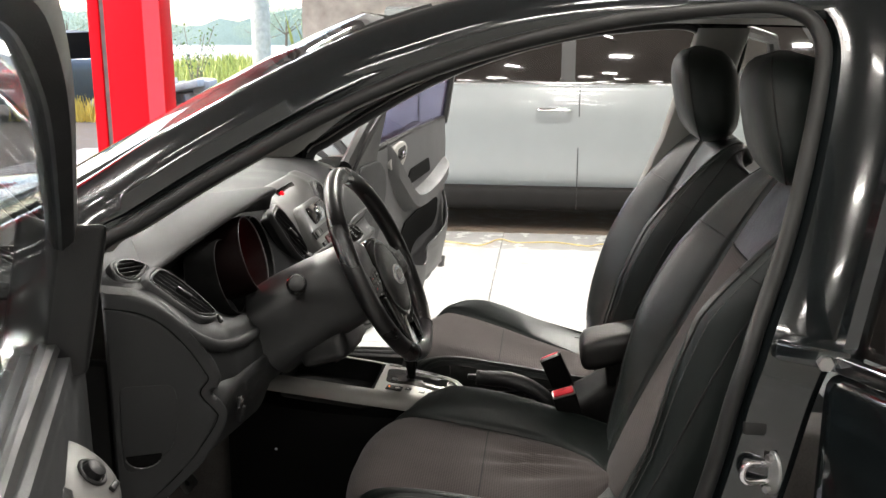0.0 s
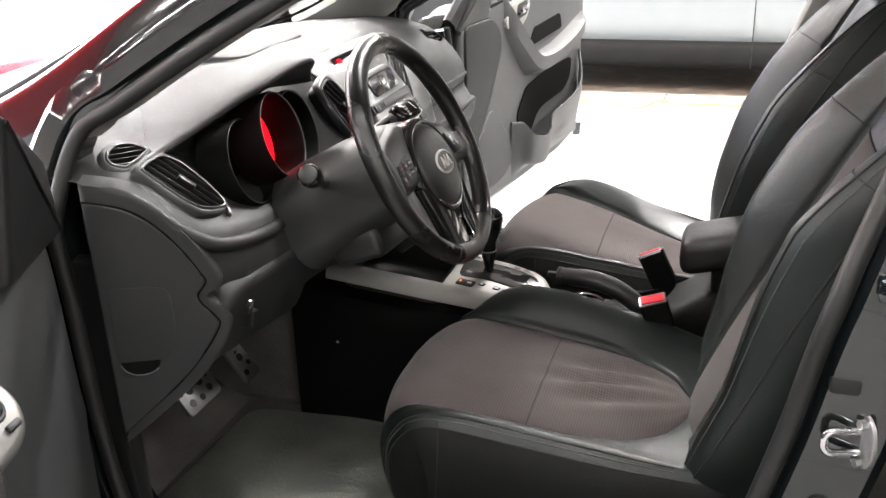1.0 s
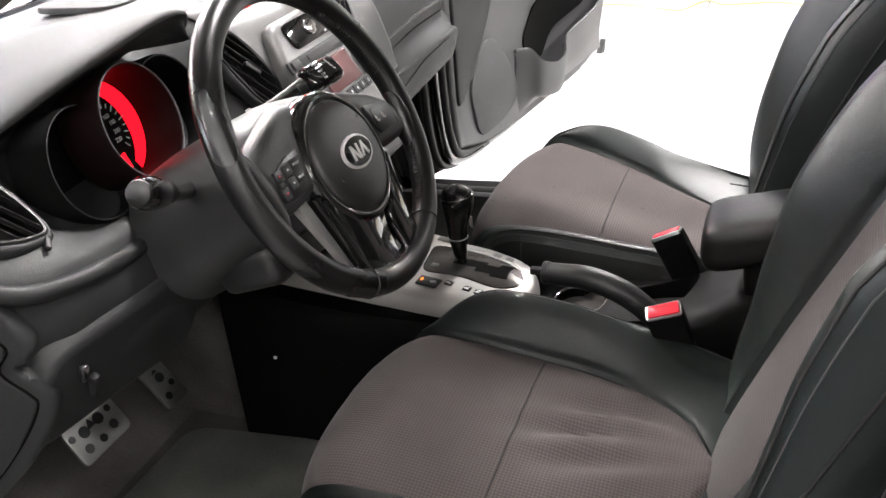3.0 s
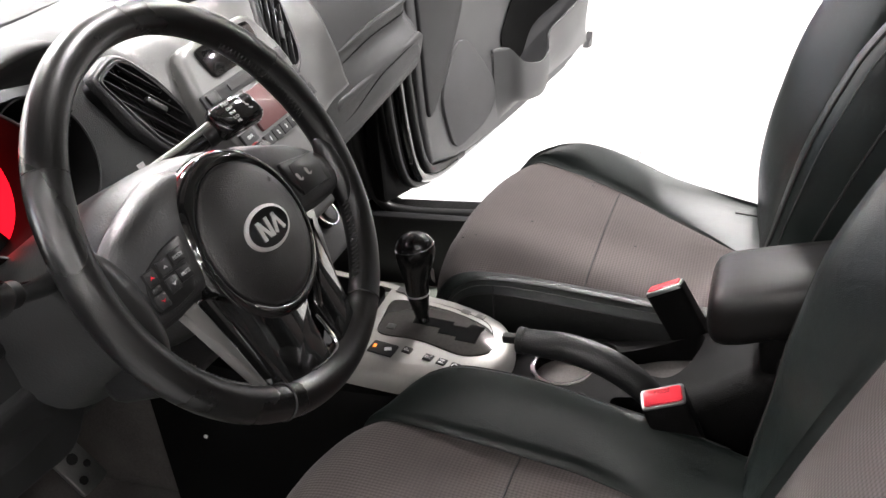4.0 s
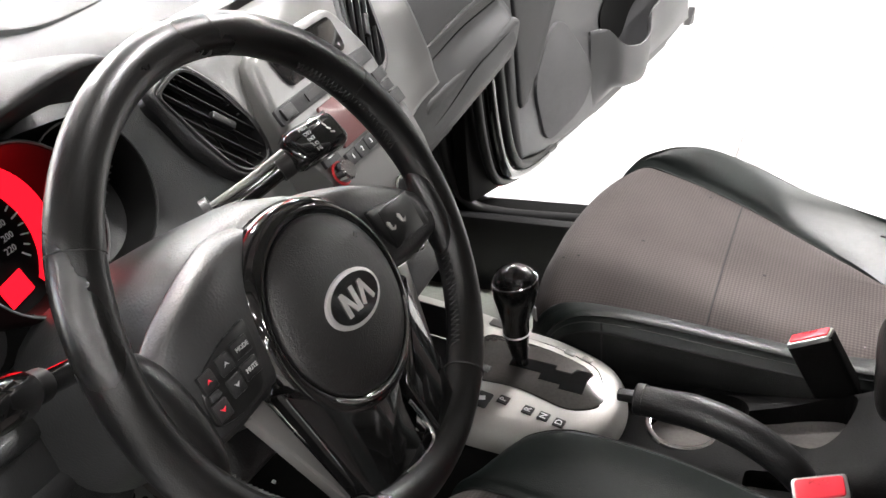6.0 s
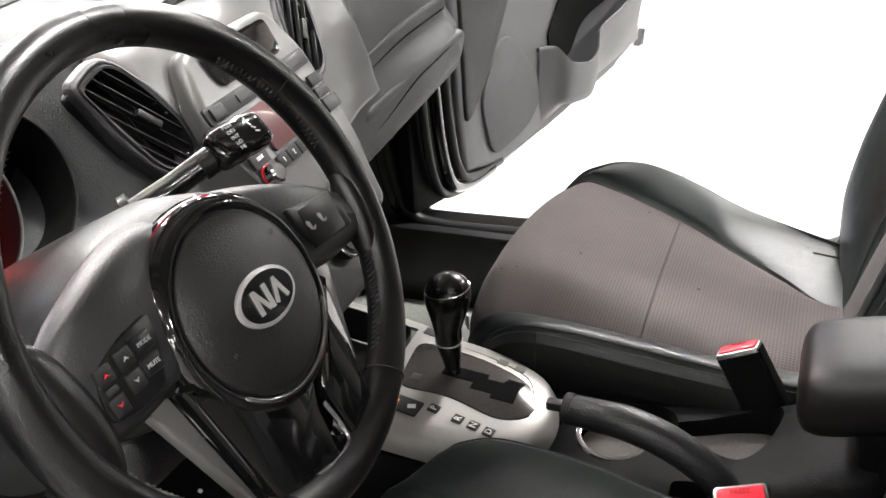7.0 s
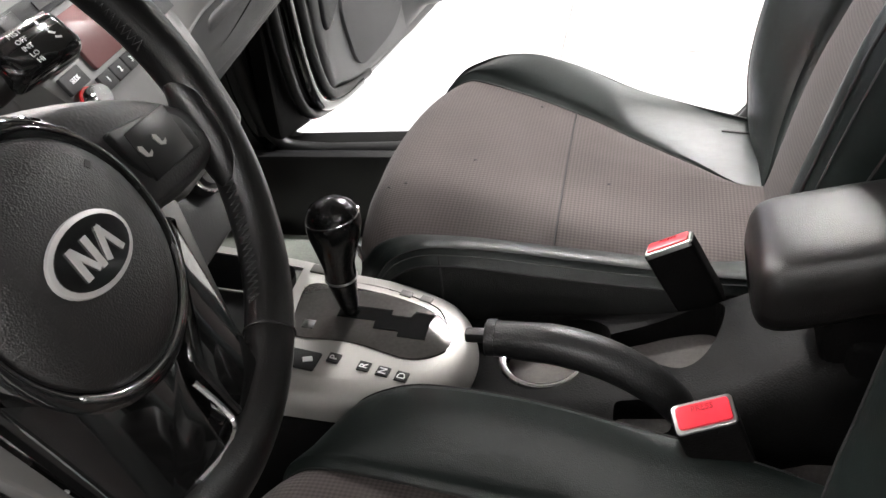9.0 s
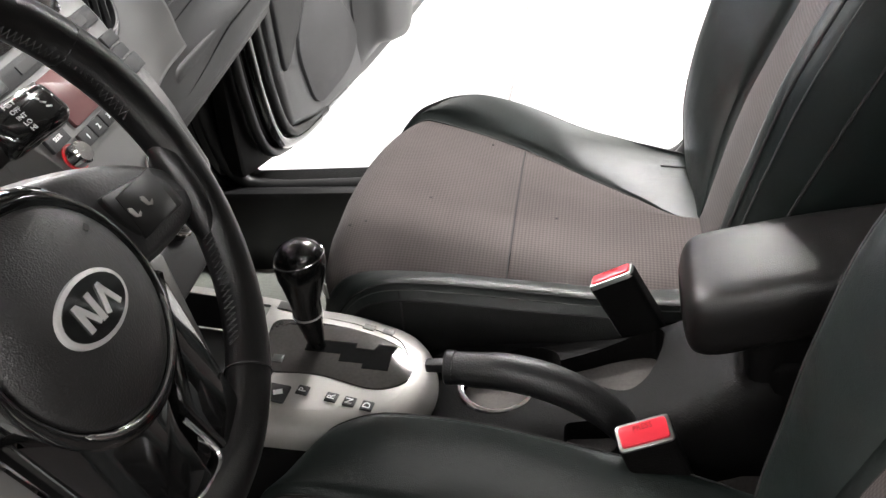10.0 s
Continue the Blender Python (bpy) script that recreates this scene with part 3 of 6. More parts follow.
# floor pan and bulkhead
part("floor_carpet", box(B(), (2.2, 1.36, .03), pose(.35, MID, .235)), CARPET, car, "black carpet")
toe = sp([V(-.52, 0, .235), V(-.64, 0, .28), V(-.76, 0, .42), V(-.80, 0, .75), V(-.80, 0, .98)], 14)
part("toe_board", grid(B(), [[V(p.x, y, p.z) for y in (-.71, -.3, .3, .66)] for p in toe]), CARPET, car, "black carpeted footwell end")
part("tunnel", box(B(), (1.9, .19, .30), pose(.1, 0, .385), .04, 3), CARPET, car)
part("rear_bulkhead", box(B(), (.05, 1.36, .9), pose(1.72, MID, .75)), CARPET, car)
# unseen rear pillars, shelf and opaque window, added to block light from behind
for s in (-1, 1):
    part("rear_pillar", box(B(), (.42, .06, .56), pose(1.56, MID + s * .58, 1.2, 0, -18, 0), .02), BEIGE, car, "unseen pale rear pillar trim")
part("rear_shelf", box(B(), (.5, 1.25, .03), pose(1.85, MID, 1.0), .01), CARPET, car)
part("rear_window", slab(B(), [(-.55, -.28), (.55, -.28), (.48, .28), (-.48, .28)], .006, basis((1.86, MID, 1.24), (0, 1, 0), (.7, 0, .7))), SUVGLASS, car, "unseen dark pane closing the car's rear")
for s in (-1, 1):
    for x in (-1.32, 1.38):
        y = MID + s * .78
        tyre = part("wheel", tube(B(), [(x, y - s * .18, .315), (x, y - s * .17, .315), (x, y + s * .02, .315), (x, y + s * .04, .315)], [.27, .315, .315, .27], 36), RUBBER, car, "black tyre")
        part("rim", tube(B(), [(x, y + s * .02, .315), (x, y + s * .045, .315), (x, y + s * .048, .315)], [.21, .20, .06], 30), STEEL, tyre, "silver wheel rim")
    rows = [sp([V(x, MID + s * .84, .36), V(x, MID + s * .86, .58), V(x, MID + s * .845, .86), V(x, MID + s * .72, z), V(x, MID + s * .3, z + .02), V(x, MID, z + .02)], 18) for x, z in ((1.42, .98), (1.7, 1.0), (2.05, .99), (2.25, .94), (2.33, .72))]
    part("rear_panel", grid(B(), rows), PAINT, car)
part("tail_panel", box(B(), (.06, 1.6, .5), pose(2.3, MID, .58), .03, 3), PAINT, car)
part("nose_panel", box(B(), (.06, 1.5, .40), pose(-2.0, MID, .50), .03, 3), PAINT, car)
# centre pillars inside, belts, rear doors
for s in (-1, 1):
    rows = []
    for x, z, w in ((.49, .42, .22), (.53, .75, .18), (.575, .98, .16), (.625, 1.13, .15), (.675, 1.36, .14), (.69, 1.43, .14)):
        y = MID + s * (-side(z) + MID - .045)
        rows.append(sp([V(x, y, z), V(x + .02, y - s * .035, z), V(x + w - .02, y - s * .035, z), V(x + w, y, z)], 12))
    lo, hi = rows[:3], rows[2:]
    if s < 0:
        continue
    part("pillar_cover_low", grid(B(), lo), TRIM, car)
    part("pillar_cover_high", grid(B(), hi), BEIGE if s > 0 else TRIM, car, "pillar cover")
    yb = MID + s * .665
    part("seat_belt", solid_pane([[V(.70, yb - s * .03, 1.30), V(.72, yb - s * .045, 1.30), V(.745, yb - s * .03, 1.30)], [V(.66, yb - s * .03, .8), V(.68, yb - s * .045, .8), V(.705, yb - s * .03, .8)], [V(.64, yb - s * .02, .45), V(.66, yb - s * .03, .45), V(.685, yb - s * .02, .45)]]), RUBBER, car, "black webbing seat belt")

# ---- seats ----
def lerp_tab(tab, v):
    """Piecewise smooth look-up in (key, value) pairs of rising key."""
    if v <= tab[0][0]:
        return tab[0][1]
    d = [(q - p) / (b - a) for (a, p), (b, q) in zip(tab, tab[1:])]
    m = [d[0]] + [2 * x * y / (x + y) if x * y > 0 else 0.0 for x, y in zip(d, d[1:])] + [d[-1]]
    for i, ((a, p), (b, q)) in enumerate(zip(tab, tab[1:])):
        if v <= b:
            w = b - a
            f = (v - a) / w
            return p + f * f * (3 - 2 * f) * (q - p) + w * f * (1 - f) * ((1 - f) * m[i] - f * m[i + 1])
    return tab[-1][1]


def padded(path, yc, n, insert, half, height, skirt, dip=None, round_front=(0, 0), near=1.0, hold=0.0, low=None, spread=None, outer=None):
    """The three padded strips of a seat part: cloth middle and two leather bolsters, as lists of rows."""
    pts = sp([V(x, yc, z) for x, z in path], n)
    mid, lft, rgt = [], [], []
    for i, p in enumerate(pts):
        s = i / (n - 1)
        t = (pts[min(i + 1, n - 1)] - pts[max(i - 1, 0)]).normalized()
        nm = V(t.z, 0, -t.x)
        w, W, h, sk = (lerp_tab(k, s) for k in (insert, half, height, skirt))
        y = V(0, 1, 0)
        wl, wr = (spread(s, -1, w), spread(s, 1, w)) if spread else (w, w)
        mid.append([p + y * ((wl if k < 0 else wr) * k) + nm * (0.010 * (1 - k * k) - 0.004 * abs(k) ** 8 + (dip(s, k) if dip else 0)) for k in np.linspace(-1, 1, 29)])
        for sg, out in ((-1, lft), (1, rgt)):
            h = lerp_tab(height, s + (.55 * round_front[1] * min(1, max(0, (s - .25) / .2)) if sg > 0 else 0)) * (low(s) if low and sg > 0 else 1.0) * ((near if hold else near + (1 - near) * min(1, max(0, (s - .22) / .22))) if sg < 0 else 1.0)
            w = wl if sg < 0 else wr
            W = lerp_tab(half, s) + (outer(s) if outer and sg > 0 else 0)
            v = max(w, hold)
            c = [(w, -0.005), (w + .006, 0.003), ((w + v) / 2 + .009, 0.006 + .12 * h), (v + (W - v) * .3, h * .62), (v + (W - v) * .62, h), (W - .018, h * .82), (W, h * .3 - .012), (W + .004, -sk * .5), (W - .004, -sk)]
            out.append([p + y * (sg * q.x) + nm * q.z for q in sp([V(a, 0, b) for a, b in c], 20)])
    if any(round_front):
        for rows in (mid, lft, rgt):
            for i, r in enumerate(rows):
                s = i / (n - 1)
                f = min(1.0, max(0.0, (s - .30) / .35))
                f = f * f * (3 - 2 * f)
                for q in r:
                    q.x += f * round_front[1 if q.y > yc else 0] * (abs(q.y - yc) / .25) ** 3
    return pts, mid, lft, rgt


def worn(s, k):
    """Sat-in folds in the cushion cloth."""
    f = math.exp(-((s - .26) / .10) ** 2) * math.exp(-((k + .05) / .7) ** 2)
    d = -.005 * f + .0012 * noise.noise(V(s * 9, k * 4, 1))
    for k0, s0, a in ((-.05, .24, .0125), (.30, .23, .0105), (-.42, .21, .0050)):
        g = (k - k0 + (s - s0) * 1.6)
        w = math.exp(-((s - s0) / .075) ** 2)
        d += a * w * (math.exp(-(g / .15) ** 2) - 1.4 * math.exp(-((g - .23) / .13) ** 2))
    return d


def wide_cloth(s, sg, w):
    """Half width of the passenger cushion's cloth: broad at the outer front and the inner rear."""
    if sg > 0:
        return lerp_tab([(0, .006), (.10, .014), (.16, .066), (.225, .118), (.336, .186), (.42, .228), (.5, .252), (.56, .262), (1, .258)], s)
    return max(w, lerp_tab([(0, .06), (.08, .13), (.14, .155), (.2, .16), (1, .16)], s))


def seat(yc, name, label, inner, worn_in, recline):
    th = thing(name, label, "car seat", "front seats", at=(0, 0, 0))
    # cushion, from the back forwards and over the front edge
    path = [(.52, .548), (.42, .553), (.30, .563), (.20, .575), (.08, .590), (.0, .592), (-.04, .572), (-.058, .53), (-.056, .47), (-.04, .42)]
    ins = [(0, .008), (.085, .02), (.10, .07), (.14, .112), (.20, .145), (.27, .160), (.36, .164), (.55, .172), (.75, .178), (1, .18)]
    hlf = [(0, .215), (.2, .245), (.5, .258), (.75, .25), (1, .235)]
    hgt = [(0, .015), (.12, .040), (.22, .056), (.36, .064), (.48, .055), (.58, .032), (.68, .012), (.8, .004), (1, .002)]
    skt = [(0, .11), (.55, .13), (.7, .13), (1, .13)]
    _, mid, lf, rg = padded(path, yc, 64, ins, hlf, hgt, skt, worn if worn_in else (lambda s, k: .001 * noise.noise(V(s * 9, k * 4, yc))), (.06, .09 if worn_in else .030), .6, .150, None if worn_in else (lambda s: lerp_tab([(0, .3), (.10, .5), (.25, .64), (.40, .77), (.47, .64), (.54, .46), (.62, .4), (.8, .6), (1, 1)], s)), None if worn_in else wide_cloth, None if worn_in else (lambda s: lerp_tab([(0, -.045), (.12, -.045), (.2, -.036), (.3, -.006), (.42, .026), (.56, .034), (.75, .036), (1, .03)], s)))
    cush = part("cushion", grid(B(), mid), CLOTH, th, "grey woven cloth cushion")
    for rows in (lf, rg):
        ob = part("bolster", grid(B(), [r[:14] for r in rows]), LEATHER, th, "black leather side bolster")
        # sides below the seam get the shaded copy of the leather
        part("side_panel", grid(B(), [r[13:] for r in rows]), SIDESHADE, th, "black side panel")
        part("stitching", tube(B(), [r[12] + V(0, 0, .0008) for r in rows[6:54]], .0008, 5), THREAD, ob)
        part("seam", tube(B(), [r[13] + V(0, 0, .0004) for r in rows[6:54]], .0016, 5), SEAM, ob)
        part("seam", tube(B(), [r[11] + V(0, 0, .0004) for r in rows[6:54]], .0012, 5), SEAM, ob)
        part("side_seam", tube(B(), [q for q in rows[30][12:]], .0014, 5), SEAM, ob)
        part("piping", tube(B(), [r[0] + V(0, 0, .0015) for r in rows], .0016, 5), SEAM, ob)
    if not worn_in:
        line = [min(r, key=lambda q: abs(q.y - .464)) for r in rg if .39 < r[0].x < .50]
        part("cross_seam", tube(B(), sp([V(q.x, .464, q.z + .001) for q in line[::2]], 16), .0016, 5), SEAM, ob)
    k = min(range(64), key=lambda i: abs(mid[i][14].x - .2))
    for x, y in () if worn_in else ((.148, .498), (-.004, .262), (-.024, .262), (.075, .330), (.26, .30)):
        i = min(range(64), key=lambda i: abs(mid[i][14].x - x))
        q = min(mid[i], key=lambda v: abs(v.y - y))
        part("speck", box(B(), (.004, .0035, .0008), Matrix.Translation(q + V(0, 0, .0006)), .0003), SEAM, cush, "tiny dark speck")
    part("cross_seam", tube(B(), [p + V(0, 0, .0002) for p in mid[k]], .0014, 5), SEAM, cush)
    for sg in (-1, 1):
        b = B()
        slab(b, bez_round([(-.02, .30), (.50, .30), (.56, .36), (.55, .47), (.40, .475), (.10, .46), (-.03, .42)], .03), .02, basis((0, yc + sg * .262, 0), (1, 0, 0), (0, -1, 0)) if sg < 0 else basis((0, yc + sg * .242, 0), (1, 0, 0), (0, -1, 0)), .004)
        part("side_cover", b, TRIM, th, "black plastic seat side cover")
        b = B()
        box(b, (.52, .045, .06), pose(.22, yc + sg * .19, .262), .008)
        part("seat_rail", b, STEEL, th)
    # backrest
    path = [(x + recline * (z - .57), z) for x, z in ((.455, .545), (.475, .60), (.515, .70), (.565, .81), (.620, .93), (.672, 1.04), (.712, 1.115), (.738, 1.15), (.770, 1.158), (.80, 1.13))]
    ins = [(0, .10), (.2, .118), (.45, .135), (.7, .13), (.85, .125), (1, .12)] if worn_in else [(0, .085), (.2, .106), (.45, .130), (.7, .13), (.85, .125), (1, .12)]
    hlf = [(0, .20), (.2, .24), (.5, .255), (.7, .24), (.85, .205), (1, .18)]
    hgt = [(0, .010), (.08, .030), (.15, .052), (.25, .074), (.36, .088), (.44, .084), (.556, .056), (.667, .03), (.8, .010), (1, .0)]
    skt = [(0, .09), (.5, .12), (.8, .11), (1, .03)]
    pts, mid, lf, rg = padded(path, yc, 60, ins, hlf, hgt, skt, near=.42 if worn_in else .80, low=(lambda s: lerp_tab([(0, .3), (.15, .42), (.25, .68), (.36, .86), (.5, .92), (1, 1)], s)) if worn_in else None, spread=None if worn_in else (lambda s, sg, w: min(w, lerp_tab([(0, .004), (.05, .012), (.11, .05), (.18, .092), (.26, .118), (.4, .14), (1, .14)], s)) if sg > 0 else w))
    # the padding faces forwards
    def face(rows):
        out = []
        for i, r in enumerate(rows):
            p = pts[i]
            out.append([V(2 * p.x - q.x, q.y, 2 * p.z - q.z) for q in r])
        return out
    mid, lf, rg = face(mid), face(lf), face(rg)
    cut = 32
    back = part("backrest", grid(B(), mid[:cut]), CLOTH_BACK, th, "grey woven cloth backrest")
    part("top_panel", grid(B(), mid[cut - 1:]), LEATHER, th, "black leather top panel")
    part("top_seam", tube(B(), [p + V(-.001, 0, .001) for p in mid[cut - 1]], .0018, 5), SEAM, back)
    for rows in (lf, rg):
        ob = part("back_bolster", grid(B(), rows), LEATHER, th, "black leather side bolster")
        for k_ in (11, 14):
            part("seam", tube(B(), [r[k_] for r in rows[3:52]], .0020, 6), SEAM, ob)
        part("stitching", tube(B(), [r[12] for r in rows[3:52]], .0011, 5), THREAD, ob)
        part("piping", tube(B(), [r[0] for r in rows], .0016, 5), SEAM, ob)
        part("cross_seam", tube(B(), [q + V(-.0008, 0, 0) for q in rows[31]], .0012, 5), SEAM, ob)
    shell = []
    for i in range(0, 60, 3):
        a, c = lf[i][-1], rg[i][-1]
        m = (a + c) / 2 + V(.045, 0, -.02)
        shell.append(sp([a, a * .8 + c * .2 + V(.04, 0, -.018), m, a * .2 + c * .8 + V(.04, 0, -.018), c], 15))
    part("back_shell", grid(B(), shell), TRIM, th)
    # head restraint
    hr = []
    cx, cz = .704 + recline * .70, 1.268
    for k in np.linspace(-1, 1, 21):
        z = k * .119
        g = max(0.0, 1 - abs(k) ** 3.2) ** 0.5
        wy, wx = .128 * g * (1.02 - .10 * k) + .002, .074 * g * (1.0 + .1 * k) + .002
        lean = -.16 * z
        row = []
        for j in range(28):
            a = 2 * math.pi * j / 28
            ca, sa = math.cos(a), math.sin(a)
            row.append(V(cx + lean + wx * (abs(ca) ** .8) * (1 if ca > 0 else -1) - .018 * sa * sa * (1 if ca < 0 else .4), yc + wy * (abs(sa) ** .8) * (1 if sa > 0 else -1), cz + z))
        hr.append(row)
    hd = part("head_restraint", grid(B(), hr, cv=True, caps=True), LEATHER, th, "black leather head restraint", 180)
    part("seam", tube(B(), [p for p in [r[9] for r in hr[1:-1]]], .0018, 5), SEAM, hd)
    part("seam", tube(B(), [p for p in [r[19] for r in hr[1:-1]]], .0018, 5), SEAM, hd)
    for sg in (-1, 1):
        part("post", tube(B(), [(.765 + recline * .55, yc + sg * .07, 1.12), (.742 + recline * .63, yc + sg * .07, 1.20)], .007, 10), CHROME, th)
        part("post_guide", tube(B(), [(.763 + recline * .56, yc + sg * .07, 1.13), (.756 + recline * .6, yc + sg * .07, 1.165)], .016, 12), TRIM, th)
    return th


seat(-.375, "driver_seat", "black leather and grey cloth driver's seat with worn folds", 1, True, .05)
seat(.325, "passenger_seat", "black leather and grey cloth passenger seat", -1, False, 0.0)

# rear bench
rs = thing("rear_seat", "dark rear bench seat behind the front seats", "car seat")
rows = [sp([V(x, -.66, z - .06), V(x, -.6, z), V(x, -.02, z + .01), V(x, .55, z), V(x, .61, z - .06)], 17) for x, z in ((1.02, .36), (1.03, .50), (1.12, .545), (1.4, .53))]
part("bench_cushion", grid(B(), rows), LEATHER, rs)
rows = [sp([V(x + .04, -.66, z), V(x, -.58, z), V(x + .02, -.02, z), V(x, .53, z), V(x + .04, .61, z)], 17) for x, z in ((1.38, .5), (1.45, .8), (1.54, 1.05), (1.58, 1.10), (1.64, 1.09))]
part("bench_back", grid(B(), rows), LEATHER, rs)

# ---- dashboard ----
dash = thing("dashboard", "dark grey soft plastic dashboard with round red dials", "dashboard")
DASH_Y = [-.745, -.70, -.62, -.50, -.38, -.25, -.13, 0.0, .13, .25, .45, .60, .665, .69]
PROF = {
    -.745: [(-.90, .96), (-.72, .995), (-.56, 1.010), (-.46, 1.014), (-.40, 1.012), (-.355, 1.006), (-.322, .994), (-.297, .972), (-.292, .86), (-.31, .72), (-.42, .60)],
    -.70: [(-.92, .97), (-.72, 1.02), (-.54, 1.035), (-.43, 1.030), (-.375, 1.018), (-.325, 1.001), (-.272, .953), (-.238, .885), (-.236, .815), (-.262, .725), (-.38, .61)],
    -.62: [(-.93, .98), (-.72, 1.035), (-.54, 1.045), (-.43, 1.036), (-.375, 1.013), (-.325, .990), (-.268, .938), (-.226, .902), (-.214, .83), (-.242, .74), (-.42, .62)],
    -.50: [(-.95, .985), (-.72, 1.04), (-.54, 1.055), (-.44, 1.045), (-.385, 1.0), (-.345, .955), (-.275, .915), (-.230, .888), (-.207, .82), (-.240, .73), (-.44, .62)],
    -.38: [(-.96, .985), (-.72, 1.04), (-.52, 1.06), (-.42, 1.06), (-.37, 1.03), (-.33, .95), (-.25, .885), (-.21, .86), (-.215, .79), (-.25, .71), (-.44, .62)],
    -.25: [(-.97, .985), (-.72, 1.04), (-.54, 1.06), (-.42, 1.06), (-.36, 1.03), (-.30, .95), (-.24, .88), (-.205, .84), (-.21, .77), (-.25, .70), (-.42, .62)],
    -.13: [(-.98, .985), (-.72, 1.045), (-.56, 1.068), (-.40, 1.075), (-.30, 1.060), (-.254, 1.003), (-.228, .94), (-.208, .86), (-.21, .77), (-.26, .68), (-.42, .62)],
    0.0: [(-.98, .985), (-.72, 1.045), (-.56, 1.07), (-.40, 1.078), (-.295, 1.060), (-.236, 1.0), (-.206, .93), (-.187, .84), (-.20, .76), (-.25, .68), (-.42, .62)],
    .13: [(-.98, .985), (-.72, 1.045), (-.56, 1.068), (-.40, 1.075), (-.30, 1.060), (-.254, 1.003), (-.228, .94), (-.208, .86), (-.21, .78), (-.26, .70), (-.42, .64)],
    .25: [(-.97, .985), (-.72, 1.045), (-.56, 1.068), (-.43, 1.07), (-.32, 1.045), (-.255, .985), (-.225, .91), (-.215, .87), (-.205, .80), (-.25, .735), (-.42, .68)],
    .45: [(-.95, .985), (-.72, 1.045), (-.54, 1.062), (-.42, 1.064), (-.315, 1.04), (-.25, .985), (-.222, .92), (-.225, .875), (-.20, .83), (-.225, .765), (-.42, .71)],
    .60: [(-.92, .98), (-.72, 1.035), (-.54, 1.05), (-.42, 1.05), (-.32, 1.025), (-.255, .97), (-.225, .915), (-.23, .87), (-.205, .83), (-.225, .78), (-.42, .73)],
    .665: [(-.91, .975), (-.72, 1.02), (-.55, 1.035), (-.44, 1.03), (-.35, 1.0), (-.285, .95), (-.25, .905), (-.25, .87), (-.23, .83), (-.25, .79), (-.42, .74)],
    .69: [(-.90, .965), (-.72, .995), (-.57, 1.005), (-.48, 1.0), (-.42, .98), (-.37, .94), (-.33, .90), (-.32, .86), (-.31, .83), (-.33, .79), (-.45, .74)],
}


def dash_rows(nu=90, nv=56):
    prof = [sp([V(x, k, z) for x, z in PROF[k]], nv) for k in DASH_Y]
    cols = []
    for j in range(nv):
        c = [p[j] for p in prof]
        ys = np.linspace(DASH_Y[0], DASH_Y[-1], nu)
        out = []
        for y in ys:
            i = max(0, min(len(DASH_Y) - 2, int(np.searchsorted(DASH_Y, y) - 1)))
            f = (y - DASH_Y[i]) / (DASH_Y[i + 1] - DASH_Y[i])
            f = f * f * (3 - 2 * f)
            q = c[i].lerp(c[i + 1], f)
            out.append(V(q.x, y, q.z))
        cols.append(out)
    return cols


VO = [(-.090, -.011), (-.078, .019), (-.070, .030), (-.053, .034), (-.015, .028), (.023, .016), (.045, -.002), (.049, -.018), (.039, -.034), (.023, -.044), (.004, -.044), (-.032, -.033), (-.066, -.020)]
VENTS = [((-.381, -.652, 1.027), (.02, .08, -.01), (.45, 0, .89), bez_round([(-.037, -.006), (-.020, .014), (.004, .026), (.030, .024), (.047, .004), (.012, -.016), (-.022, -.030), (-.037, -.020)], .008), 4, False, DASH),
         ((-.299, -.629, .979), (.077, .045, -.08), (.66, .15, .74), bez_round([(-.068, -.038), (-.064, -.010), (-.053, .031), (-.040, .045), (-.014, .052), (.026, .043), (.060, .027), (.070, .014), (.052, -.016), (.029, -.040), (-.005, -.044), (-.041, -.040)], .010), 5, True, DASH),
         ((-.236, -.144, .978), (.045, .112, -.135), (.90, -.03, .42), bez_round(VO, .010), 5, True, TRIM),
         ((-.236, .144, .978), (.045, -.112, -.135), (.90, .03, .42), bez_round([(x, -y) for x, y in VO], .010), 5, True, TRIM),
         ((-.305, .545, 1.005), (.1, 1, -.12), (.72, -.1, .68), bez_round([(-.07, -.016), (-.05, .022), (.05, .018), (.068, -.012), (.03, -.024)], .014), 4, True, DASH)]


def inside(p, poly):
    hit = False
    for (x0, y0), (x1, y1) in zip(poly, poly[1:] + poly[:1]):
        if (y0 > p.y) != (y1 > p.y) and p.x < x0 + (x1 - x0) * (p.y - y0) / (y1 - y0):
            hit = not hit
    return hit


def open_vents(bm):
    """Leaves the vents' mouths out of a sheet."""
    frames = [(basis(o, ax, nrm).inverted(), outline) for o, ax, nrm, outline, *_ in VENTS]
    gone = []
    for f in bm.faces:
        c = f.calc_center_median()
        for mi, outline in frames:
            q = mi @ c
            if abs(q.z) < .035 and inside(q, outline):
                gone.append(f)
                break
    bmesh.ops.delete(bm, geom=gone, context="FACES")
    return bm


part("moulding", open_vents(grid(B(), dash_rows(230, 140))), DASH, dash, "soft grey moulded top", 180)
